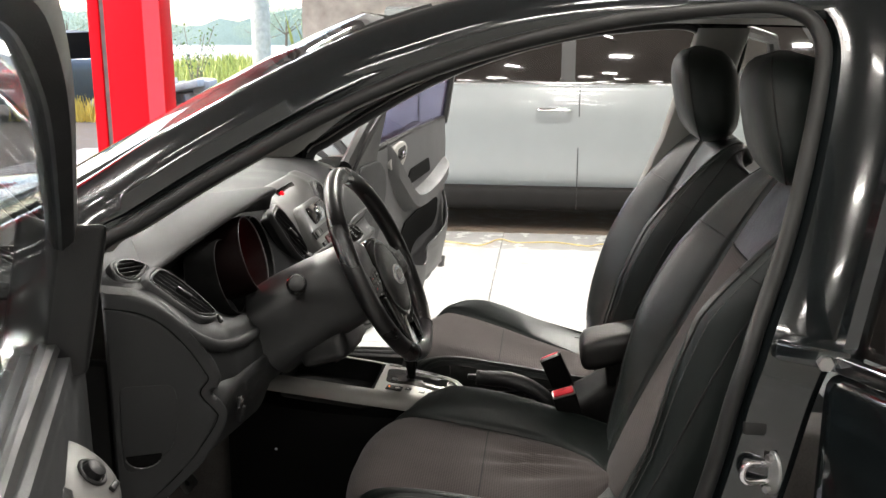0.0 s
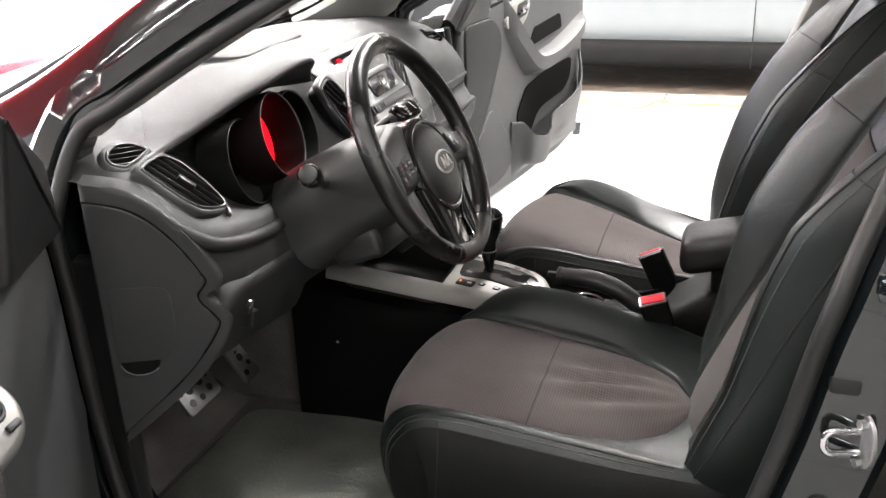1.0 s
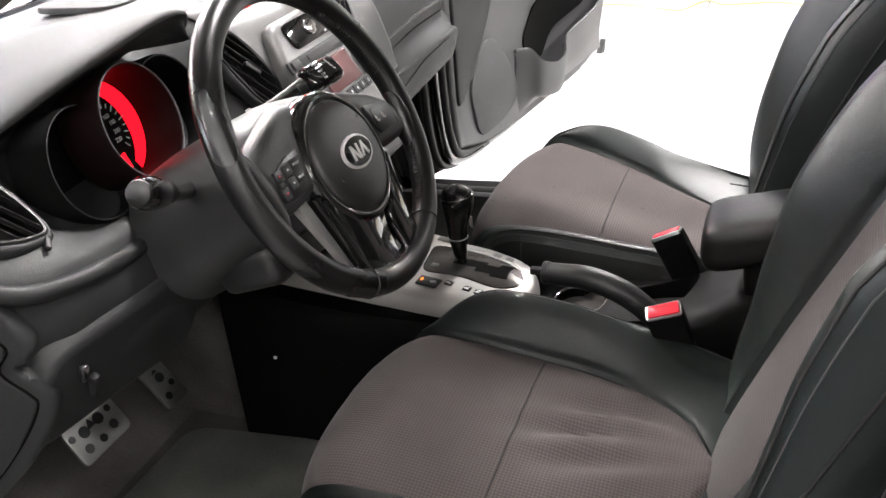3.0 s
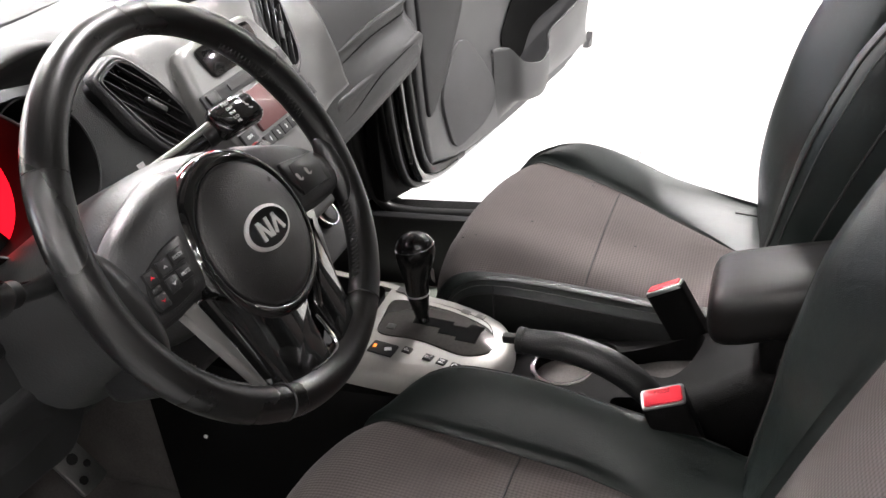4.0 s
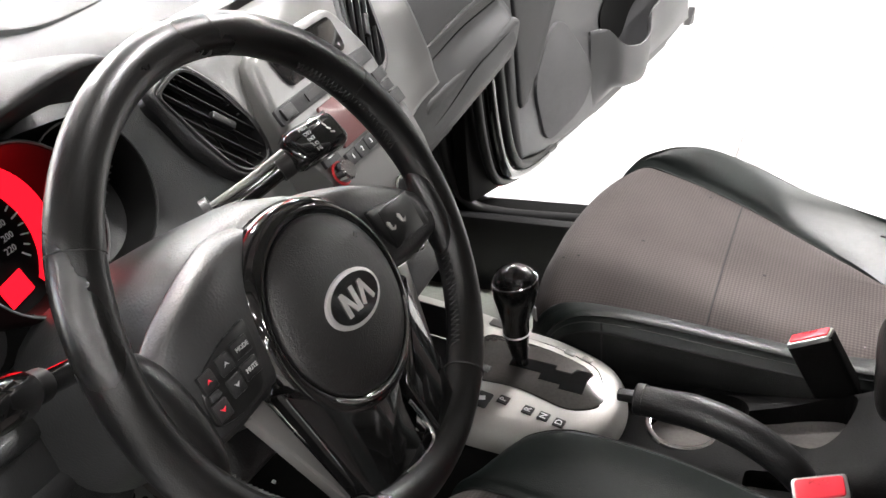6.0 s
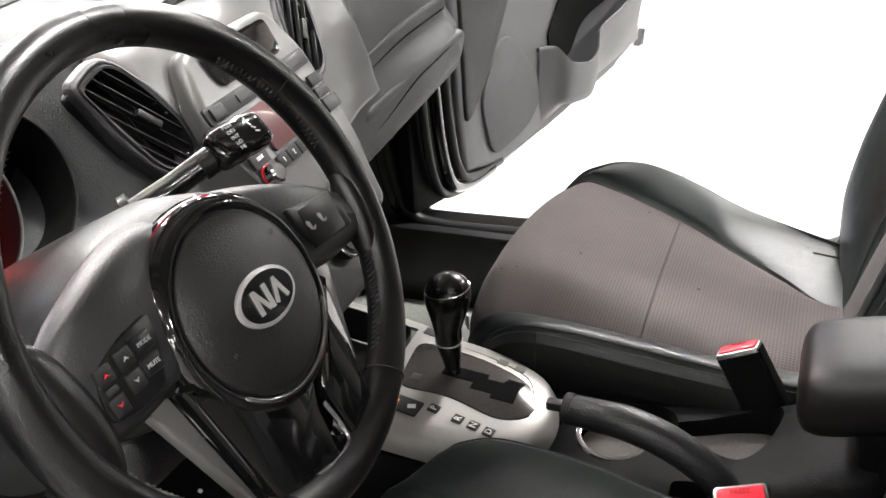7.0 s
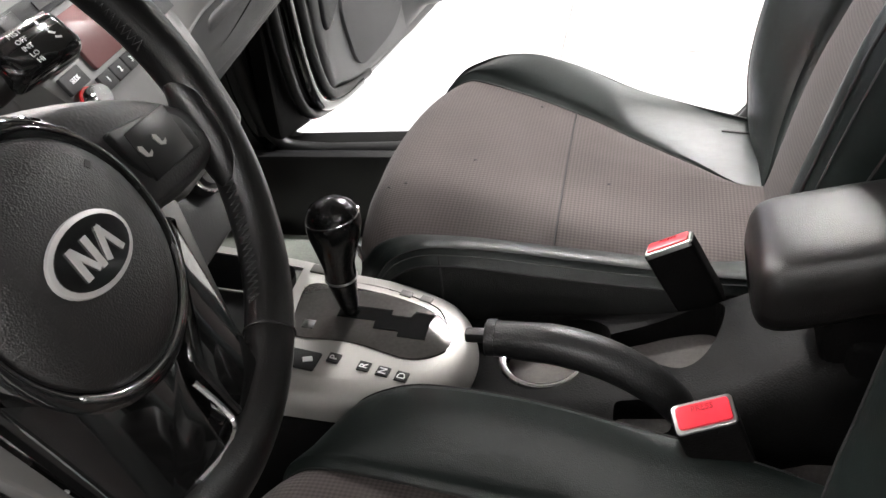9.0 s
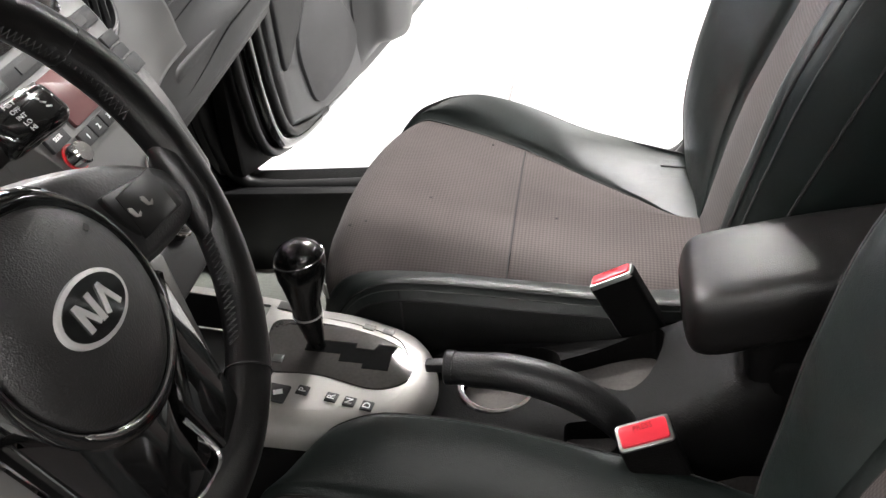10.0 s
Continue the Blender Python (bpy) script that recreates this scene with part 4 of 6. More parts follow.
# end cover facing the open driver's door, with its notch, raised rim and fuse lid
EM = basis((-.214, -.704, 0), (.887, .462, 0), (.462, -.887, 0))
END = [(-.172, 1.022), (-.12, 1.010), (-.087, .991), (-.056, .96), (-.027, .919), (-.007, .887), (.003, .858), (-.005, .842), (-.015, .834), (.004, .812), (.010, .784), (-.010, .743), (-.055, .697), (-.11, .651), (-.172, .604)]
LIDO = [(-.170, .996), (-.118, .982), (-.08, .955), (-.047, .913), (-.026, .876), (-.020, .861), (-.033, .843), (-.030, .828), (-.012, .804), (-.009, .789), (-.033, .751), (-.079, .70), (-.12, .667), (-.170, .626)]
curve2 = lambda pts, n: [(q.x, q.y) for q in sp([V(x, z, 0) for x, z in pts], n)]
part("end_rim", slab(B(), curve2(END, 70), .05, EM @ Matrix.Translation((0, 0, -.003)), .009, 4), DASH, dash, "rounded grey rim")
lid_ = part("end_cover", slab(B(), curve2(LIDO, 70), .012, EM @ Matrix.Translation((0, 0, .0015)), .004, 3), DASH, dash, "grey side cover")
part("cover_gap", tube(B(), [EM @ V(x, z, -.0026) for x, z in curve2(LIDO, 70)], .0022, 5), SHADE_BLACK, dash)
fuse = part("fuse_lid", slab(B(), bez_round([(-.158, .867), (-.075, .861), (-.070, .838), (-.072, .784), (-.083, .748), (-.148, .716), (-.160, .731)], .016), .004, EM @ Matrix.Translation((0, 0, .0030)), .0016), DASH, lid_)
part("finger_slot", slab(B(), [(-.155, .748)] + [(-.127 + .028 * math.cos(a), .746 + .021 * math.sin(a)) for a in np.linspace(math.pi, 2 * math.pi, 12)], .003, EM @ Matrix.Translation((0, 0, .0036))), SHADE_BLACK, fuse)
part("slot_lip", tube(B(), [EM @ V(-.127 + .029 * math.cos(a), .746 + .022 * math.sin(a), .0036) for a in np.linspace(math.pi * 1.05, math.pi * 1.8, 14)], .0012, 6), STACK, fuse)
cp_ = [r[93:167] for r in dash_rows(230, 140)[50:103]]
centre = part("centre_panel", open_vents(grid(B(), [[q + V(.0030, 0, .0014) for q in r] for r in cp_])), STACK, dash, "smooth satin grey centre panel", 180)
solid(centre, .004)
part("panel_edge", tube(B(), [r[0] + V(.003, -.0005, .0014) for r in cp_], .0016, 6), SHADE_BLACK, dash)
# flowing creases on the passenger's side
for j_, r_, m_ in ((34, .0050, DASH), (37, .0014, SHADE_BLACK), (44, .0014, SHADE_BLACK)):
    part("crease", tube(B(), [q + V(.0005, 0, 0) for q in dash_rows()[j_][62:88]], [r_ * min(1, (k + 1) / 9, (27 - k) / 6) for k in range(26)], 8), m_, dash)
# windscreen-side grille, speaker lid
part("defroster_grille", box(B(), (.05, 1.0, .008), pose(-.86, MID, 1.008, 0, 4, 0), .003), TRIM, dash)
part("top_tray_lid", slab(B(), bez_round([(-.09, -.17), (.06, -.15), (.06, .15), (-.09, .17)], .04), .01, basis((-.52, 0.0, 1.080), (1, 0, 0), (0.02, 0, 1)), .004), DASH, dash)


def vent(o, ax, nrm, outline, slats, knob, surround):
    m = basis(o, ax, nrm)
    loop = lambda f, e, z: [m @ V(*(p * f + p.normalized() * e + c), z) for p in loc]
    c = sum((Vector(p) for p in outline), Vector((0, 0))) / len(outline)
    loc = [Vector(p) - c for p in outline]
    v = part("air_vent", grid(B(), [loop(1, .003, -.03), loop(1, .003, .001), loop(1, .001, .0028), loop(1, -.002, .0022), loop(1, -.0025, -.034)], cv=True), SLAT, dash, "black slatted air vent")
    part("vent_surround", grid(B(), [loop(1, .013, -.012), loop(1, .011, -.003), loop(1, .007, .0008), loop(1, .003, .0004), loop(1, .0025, -.01)], cv=True), surround, v, "smooth moulding round the vent", 180)
    inner = [tuple(p - p.normalized() * .002 + c) for p in loc]
    part("well", slab(B(), inner, .004, m @ Matrix.Translation((0, 0, -.030)), 0), SHADE_BLACK, v)
    ymax, ymin = max(p[1] for p in inner), min(p[1] for p in inner)
    for k in range(slats):
        y = ymin + (ymax - ymin) * (k + .6) / (slats + .2)
        # the slat spans the outline at its height
        hit = []
        for (x0, y0), (x1, y1) in zip(inner, inner[1:] + inner[:1]):
            if (y0 - y) * (y1 - y) < 0:
                hit.append(x0 + (x1 - x0) * (y - y0) / (y1 - y0))
        if len(hit) < 2:
            continue
        part("slat", box(B(), (max(hit) - min(hit), .0060, .0016), m @ pose((max(hit) + min(hit)) / 2, y, -.0025, 78, 0, 0), .0005, 1), SLAT, v)
    if knob:
        part("slider", box(B(), (.030, .009, .009), m @ pose(c.x + .004, c.y + .004, .001), .002), SLAT, v)
    return v


for spec in VENTS:
    vent(*spec)
part("ledge", tube(B(), sp([V(-.345, -.752, 1.003), V(-.312, -.742, .986), V(-.280, -.724, .958), V(-.250, -.700, .925), V(-.232, -.670, .904), V(-.224, -.630, .892), V(-.221, -.57, .880), V(-.222, -.51, .872), V(-.228, -.46, .868)], 40), [.004 + .007 * min(1, k / 12) for k in range(40)], 12), DASH, dash, "rounded grey ledge below the vents")
part("dimmer_switch", box(B(), (.008, .018, .008), basis((-.247, -.603, .930), (.5, .6, -.5), (.66, .15, .74)), .003), TRIM, dash)

# instrument hood and three deep dials
LIP = [(-.358, -.612, 1.014), (-.347, -.582, 1.022), (-.331, -.55, 1.035), (-.310, -.512, 1.052), (-.285, -.467, 1.072), (-.260, -.421, 1.090), (-.239, -.367, 1.106), (-.228, -.325, 1.112), (-.234, -.288, 1.103), (-.258, -.262, 1.080)]
lip = sp([V(*p) for p in LIP], 48)
rows = []
for i, p in enumerate(lip):
    f = min(1.0, math.sin(math.pi * (i + 1) / 49) * 1.25)
    rows.append(sp([V(-.385, p.y, p.z - .035 - .055 * f), V(p.x - .055 * f, p.y, p.z - .020 - .020 * f), p + V(-.006, 0, -.010), p + V(.0015, 0, -.002), p + V(-.005, 0, .0035), p + V(-.03 * f - .012, 0, .004 * f), V(p.x - .09 * f - .03, p.y, p.z - .004 - .002 * f), V(p.x - .19 * f - .05, p.y, p.z - .016 * f - .004), V(-.57, p.y, 1.046)], 34))
part("instrument_hood", grid(B(), rows), DASH, dash, "curved hood over the dials", 180)
part("hood_seam", tube(B(), [p + V(-.0005, 0, .0008) for p in lip[3:-2]], .0012, 5), TRIM, dash)
cl = thing("instrument_cluster", "three deep round dials, one lit bright red", "instrument cluster", at=(0, 0, 0))
NX = V(.955, .075, .285)


def dial(c, r, depth, lit, a0=0.0, a1=2 * math.pi):
    m = basis(c, (0, 1, 0), NX)
    rows = []
    for rr, z in ((r * 1.05, -depth), (r * 1.05, -.002), (r * 1.025, .003), (r * .985, .001), (r * .97, -.006), (r * .93, -depth)):
        rows.append([m @ V(rr * math.cos(a), rr * math.sin(a), z) for a in (np.linspace(a0, a1, 45)[:-1] if lit else np.linspace(a0, a1, 34))])
    # the red band's dim glow is tinted into the lit dial's wall
    d = part("dial", grid(B(), rows, cv=lit), SHADE_BLACK if not lit else mat("red_tinted_dial_wall", (0.006, 0.002, 0.002), 0.55, vary=0.1, spec=0.1), cl, "deep round dial")
    part("bezel", tube(B(), [m @ V(r * 1.01 * math.cos(a), r * 1.01 * math.sin(a), .0025) for a in (np.linspace(a0, a1, 45)[:-1] if lit else np.linspace(a0, a1, 34))], .0012, 6, lit), DOORTRIM if lit else TRIM, d, "thin grey ring")
    part("face", slab(B(), oval(r * .95, r * .95, 40), .003, m @ Matrix.Translation((0, 0, -depth + .003))), SHADE_BLACK, d)
    if lit:
        b = B()
        a0, a1 = math.radians(-66), math.radians(112)
        grid(b, [[m @ V(q * math.cos(a), q * math.sin(a), -depth + .0045 + h) for q, h in ((r * (.90 - .36 * math.sin(math.pi * (.12 + .88 * (a - a0) / (a1 - a0))) ** .8), 0), (r * .80, 0), (r * .93, 0))] for a in np.linspace(a0, a1, 36)])
        part("red_band", b, RED_GLOW, d, "bright red lit band")
        part("trip_window", box(B(), (r * .40, r * .30, .002), m @ pose(-r * .06, -r * .62, -depth + .005, 0, 0, 8)), RED_GLOW, d, "small red lit window")
        for k in range(12):
            a = math.radians(-48 + k * 15)
            part("tick", box(B(), (r * (.12 if k % 2 == 0 else .08), .0013, .001), m @ pose(r * .48 * math.cos(a), r * .48 * math.sin(a), -depth + .005, 0, 0, math.degrees(a))), WHITE_PRINT, d)
        for txt, a in (("220", -44), ("200", -12), ("180", 20), ("160", 52)):
            text("numeral", txt, .0085, m @ pose(r * .24 * math.cos(math.radians(a)), r * .30 * math.sin(math.radians(a)), -depth + .0046), WHITE_PRINT, d)


dial((-.272, -.478, .972), .070, .055, False, math.radians(72), math.radians(320))
dial((-.252, -.398, .997), .073, .062, True)
dial((-.262, -.318, .985), .070, .055, False, math.radians(-126), math.radians(112))

# centre stack
cs = thing("centre_stack", "silver-grey centre panel with radio and round knobs", "centre panel")
MC = basis((-.205, 0.0, .965), (0, 1, 0), (.86, 0, .51))
part("faceplate", slab(B(), bez_round([(-.088, .078), (.088, .078), (.112, .01), (.098, -.10), (.08, -.20), (-.08, -.20), (-.098, -.10), (-.112, .01)], .02), .05, MC @ Matrix.Translation((0, 0, .004)), .012, 4), STACK, cs, "grey plastic faceplate")
part("clock_window", slab(B(), bez_round([(-.07, -.012), (.07, -.012), (.07, .012), (-.07, .012)], .006), .003, basis((-.288, -.02, 1.058), (0, 1, 0), (.8, 0, .6))), PIANO, cs)
part("clock_glow", box(B(), (.016, .010, .001), basis((-.286, -.066, 1.0595), (0, 1, 0), (.8, 0, .6))), RED_GLOW, cs, "red lit clock digits")
hz = part("hazard_panel", slab(B(), bez_round([(-.062, .022), (.062, .022), (.068, .066), (-.068, .066)], .012), .004, MC @ Matrix.Translation((0, 0, .0085)), .001), PIANO, cs, "gloss black panel")
part("hazard_button", slab(B(), oval(.016, .013, 20, 0, .044), .008, MC @ Matrix.Translation((0, 0, .013)), .002), CHROME, hz)
sl = part("disc_slot", slab(B(), bez_round([(-.112, -.006), (.095, -.006), (.095, .014), (-.112, .014)], .004), .004, MC @ Matrix.Translation((0, 0, .0085)), .001), DASH, cs)
part("opening", box(B(), (.13, .009, .002), MC @ pose(.010, .004, .0090)), BLACK, sl)
part("eject_button", box(B(), (.022, .014, .004), MC @ pose(-.094, .004, .010), .001), TRIM, sl)
part("radio_screen", slab(B(), bez_round([(-.050, -.066), (.052, -.066), (.052, -.012), (-.050, -.012)], .004), .004, MC @ Matrix.Translation((0, 0, .0088)), .001), SCREEN, cs, "dull red-brown radio screen")
for k in range(6):
    bt = part("preset_button", box(B(), (.0195, .016, .005), MC @ pose(-.052 + k * .0212, -.078, .009), .0012), DASH, cs)
    text("numeral", str(k + 1), .008, MC @ pose(-.052 + k * .0212, -.078, .0118), WHITE_PRINT, bt)
for u, v, w, h, txt in ((-.082, -.026, .026, .014, ""), (-.080, -.042, .026, .013, "AUX"), (-.084, -.060, .030, .018, "SEEK"), (.082, -.026, .026, .014, ""), (.080, -.042, .026, .013, ""), (.084, -.060, .030, .018, "")):
    bt = part("radio_button", box(B(), (w, h, .005), MC @ pose(u, v, .009), .0012), DASH, cs)
    if txt:
        text("caption", txt, .006, MC @ pose(u, v, .0118), WHITE_PRINT, bt)
for u in (-.082,):
    kn = part("knob", tube(B(), [MC @ V(u, -.083, .006), MC @ V(u, -.083, .020), MC @ V(u, -.083, .022)], [.0125, .0115, .0095], 24), CHROME, cs, "chrome ringed knob")
    part("glow_ring", tube(B(), [MC @ V(u + .0135 * math.cos(a), -.083 + .0135 * math.sin(a), .008) for a in np.linspace(0, 6.1, 24)], .0009, 5, True), DIM_GLOW, kn)
for u in (-.058, 0):
    kn = part("heater_knob", tube(B(), [MC @ V(u, -.155, .006), MC @ V(u, -.155, .026), MC @ V(u, -.155, .028)], [.023, .021, .018], 28), TRIM, cs)
    part("knob_ring", tube(B(), [MC @ V(u + .023 * math.cos(a), -.155 + .023 * math.sin(a), .009) for a in np.linspace(0, 6.05, 26)], .002, 6, True), CHROME, kn)
# lighter socket and tray under the stack
MS = basis((-.150, -.005, .735), (0, 1, 0), (.80, 0, .60))
part("socket_panel", slab(B(), bez_round([(-.08, -.05), (.08, -.05), (.085, .05), (-.085, .05)], .015), .06, MS, .006), TRIM, cs)
for u in (-.045, .045):
    so = part("lighter_socket", tube(B(), [MS @ V(u, .008, -.002), MS @ V(u, .008, .012), MS @ V(u, .008, .013)], [.020, .019, .015], 24), TRIM, cs)
    part("socket_ring", tube(B(), [MS @ V(u + .019 * math.cos(a), .008 + .019 * math.sin(a), .012) for a in np.linspace(0, 6.05, 26)], .0022, 6, True), CHROME, so)
    part("lighter", tube(B(), [MS @ V(u, .008, .008), MS @ V(u, .008, .016)], .012, 16), RED if u < 0 else BLACK, so)

# lower panel left of the column, with small levers
part("knee_panel", slab(B(), bez_round([(-.17, -.06), (.12, -.09), (.16, .05), (-.14, .06)], .03), .05, basis((-.215, -.55, .775), (0, 1, 0), (.93, -.05, -.32)), .012, 3), DASH, dash)
part("switch_lever", box(B(), (.012, .022, .01), basis((-.200, -.655, .80), (0, 1, 0), (.95, -.2, -.2)), .003), CHROME, dash)
part("switch_lever", box(B(), (.012, .03, .012), basis((-.205, -.640, .772), (0, 1, 0), (.95, -.2, -.2)), .003), TRIM, dash)
part("glovebox_lid", slab(B(), bez_round([(-.22, -.075), (.20, -.05), (.215, .02), (-.20, .02)], .03), .03, basis((-.205, .43, .82), (0, 1, 0), (.97, 0, -.2)), .008, 3), DASH, dash)

# ---- steering wheel and column ----
WA = math.radians(26)
MW = basis((-.003, -.380, .982), (0, 1, 0), (math.cos(WA), 0, math.sin(WA))) @ pose(0, 0, 0, 0, 0, -4.5)
colm = thing("steering_column", "dark grey steering column shroud with two stalks", "steering column")
rows = []
for z, cx, rx, ry, up in ((-.25, 0, .112, .090, -.030), (-.20, 0, .108, .088, -.022), (-.14, 0, .102, .084, -.016), (-.08, 0, .096, .080, -.012), (-.035, 0, .088, .072, -.014), (-.022, 0, .074, .060, -.016)):
    row = []
    for k in range(36):
        a = 2 * math.pi * k / 36
        c, s = math.cos(a), math.sin(a)
        row.append(MW @ V(cx + rx * abs(c) ** .75 * (1 if c > 0 else -1), up + ry * abs(s) ** .75 * (1 if s > 0 else -1), z))
    rows.append(row)
part("shroud", grid(B(), rows, cv=True, caps=True), SHROUD, colm, "", 60)
part("tilt_lever_cover", box(B(), (.15, .06, .10), MW @ pose(0, -.10, -.16, 8, 0, 0), .02, 3), TRIM, colm)


def stalk(tip, base, mid, dn, marks):
    t, b_, m_ = Vector(tip), Vector(base), Vector(mid)
    s = part("stalk", tube(B(), sp([b_, m_, m_.lerp(t, .45)], 10), [.014, .012, .011, .010, .010, .0095, .0095, .0095, .010, .010], 14), PIANO, colm, "gloss black control stalk")
    ax = (t - m_).normalized()
    part("collar", tube(B(), [b_, b_ + (m_ - b_) * .2], .020, 16), TRIM, s)
    part("ring", tube(B(), [m_.lerp(t, .34), m_.lerp(t, .50)], [.0125, .0125], 16), RUBBER, s, "ribbed black ring")
    mm = basis(m_.lerp(t, .74), ax, dn)
    if marks:
        part("grip", tube(B(), [m_.lerp(t, k) for k in (.45, .55, .75, .92, 1.0)], [.012, .0170, .0185, .0178, .013], 20), PIANO, s, "rounded gloss grip")
        part("end_cap", tube(B(), [m_.lerp(t, k) for k in (.97, 1.0, 1.02)], [.0150, .0135, .006], 18), POD, s, "black end cap")
        return s, mm
    part("grip", box(B(), ((t - m_).length * .58, .036, .027), mm, .009, 3), PIANO, s, "flattened gloss grip")
    part("side_strip", box(B(), ((t - m_).length * .50, .003, .017), mm @ pose(0, .0175, 0), .001), TRIM if marks else CHROME, s)
    for k, w in marks:
        part("marking", box(B(), (.0018, w, .0004), mm @ pose(k, -.001, .0108)), WHITE_PRINT, s)
    return s, mm


sl_, _ = stalk((-.109, -.600, .998), (-.150, -.455, .937), (-.139, -.496, .950), (.75, -.1, .65), ((-.014, .003), (-.004, .003)))
sr_, mr = stalk((-.086, -.180, 1.004), (-.165, -.290, .955), (-.140, -.262, .968), (.62, -.25, .74), ())
part("neck_strip", tube(B(), [V(-.163, -.287, .966), V(-.139, -.258, .979), V(-.112, -.218, .997)], [.0045, .0050, .0055], 12), SATIN, sr_, "silver upper side")
for txt, k in (("MIST", .0120), ("OFF", .0055), ("INT", -.0005), ("LO", -.0065), ("HI", -.0120)):
    text("caption", txt, .0054, mr @ pose(-.008, k, .0139 if abs(k) < .01 else .0136), PRINT, sr_)
for k in range(4):
    part("marking", box(B(), (.0016, .0045, .0005), mr @ pose(.011 + .0012 * k, .010 - .005 * k, .0138, 0, 0, 20 * k), .0001), PRINT, sr_)


wheel = thing("steering_wheel", "black leather steering wheel with gloss spokes and round hub", "steering wheel")
R0 = .1852
rim = [MW @ V(R0 * math.cos(a), R0 * math.sin(a) * (1 if True else 1), 0) for a in np.linspace(0, 2 * math.pi, 97)[:-1]]
rr = []
for k in range(96):
    a = 2 * math.pi * k / 96
    bulge = .0012 * math.exp(-((math.sin(a) - .45) / .25) ** 2)
    rr.append(.0165 + bulge)
part("rim", tube(B(), rim, rr, 18, True), LEATHER_WORN, wheel, "worn black leather rim", 180)
for deg in (32, 149, 245, 302):
    a = math.radians(deg)
    c = MW @ V(R0 * math.cos(a), R0 * math.sin(a), 0)
    t = (MW.to_3x3() @ V(-math.sin(a), math.cos(a), 0)).normalized()
    n1 = (MW.to_3x3() @ V(math.cos(a), math.sin(a), 0)).normalized()
    n2 = t.cross(n1)
    part("rim_seam", tube(B(), [c + .0170 * (math.cos(b) * n1 + math.sin(b) * n2) for b in np.linspace(0, 6.283, 25)[:-1]], .0009, 5, True), SEAM, wheel)
for a0, a1 in ((-52, -12), (12, 52), (128, 168), (192, 232)):
    zig = []
    for i, a in enumerate(np.linspace(math.radians(a0), math.radians(a1), 52)):
        c = MW @ V((R0 - .0166) * math.cos(a), (R0 - .0166) * math.sin(a), .002)
        d = MW.to_3x3() @ V(-math.sin(a) * .0006, math.cos(a) * .0006, .004)
        zig.append(c + d if i % 2 else c - d)
    st = tube(B(), zig, .0009, 5)
    part("lacing", st, THREAD, wheel, "laced inner stitching")
# hub: pad, gloss surround, chrome arc
CX, CY = .002, -.033
rows = []
for rr_, z in ((.088, -.030), (.0905, -.008), (.088, .003), (.081, .009), (.0765, .0095), (.073, .006)):
    rows.append([MW @ V(CX + rr_ * .96 * math.cos(2 * math.pi * k / 48), CY + rr_ * .96 * math.sin(2 * math.pi * k / 48), z) for k in range(48)])
part("hub_surround", grid(B(), rows, cv=True, caps=True), PIANO, wheel, "gloss black surround", 80)
rows = []
for f, z in ((1.0, .004), (.985, .0095), (.94, .0125), (.8, .0165), (.6, .0195), (.35, .0210), (.12, .0215)):
    rows.append([MW @ V(CX + .0705 * f * math.cos(2 * math.pi * k / 48), CY + .0705 * f * math.sin(2 * math.pi * k / 48), z) for k in range(48)])
pad = part("horn_pad", grid(B(), rows, cv=True, caps=True), mat("horn_pad_plastic", (0.018, 0.0172, 0.0172), 0.38, scale=900, bump=0.42, vary=0.12, kind="cells", rvar=0.04), wheel, "grained black horn pad", 180)
part("chrome_arc", tube(B(), [MW @ V(CX + .0735 * math.cos(a), CY + .0735 * math.sin(a), .0088) for a in np.linspace(math.radians(222), math.radians(335), 36)], [.0006] + [.0022] * 34 + [.0006], 10), CHROME, wheel, "", 180)
em = part("emblem", slab(B(), oval(.0330, .0205, 36, CX, CY), .004, MW @ Matrix.Translation((0, 0, .0235)), .001), EMBLEM, wheel, "oval chrome emblem")
part("emblem_field", slab(B(), oval(.0295, .0172, 32, CX, CY), .002, MW @ Matrix.Translation((0, 0, .0242))), PIANO, em)
for x, w, tilt in ((-.014, .0042, 0), (-.0085, .0036, -30), (-.0005, .0042, 0), (.0085, .0036, 22), (.0145, .0036, -22)):
    part("emblem_bar", box(B(), (w, .019, .001), MW @ pose(CX + x, CY, .0250, 0, 0, -tilt)), EMBLEM, em)
for x, y, s in ((.042, .035, .005), (-.05, -.02, .004)):
    part("horn_mark", box(B(), (s, s * .7, .0003), MW @ pose(CX + x, CY + y, .0185, -8, 8, 35)), BLACK, pad)

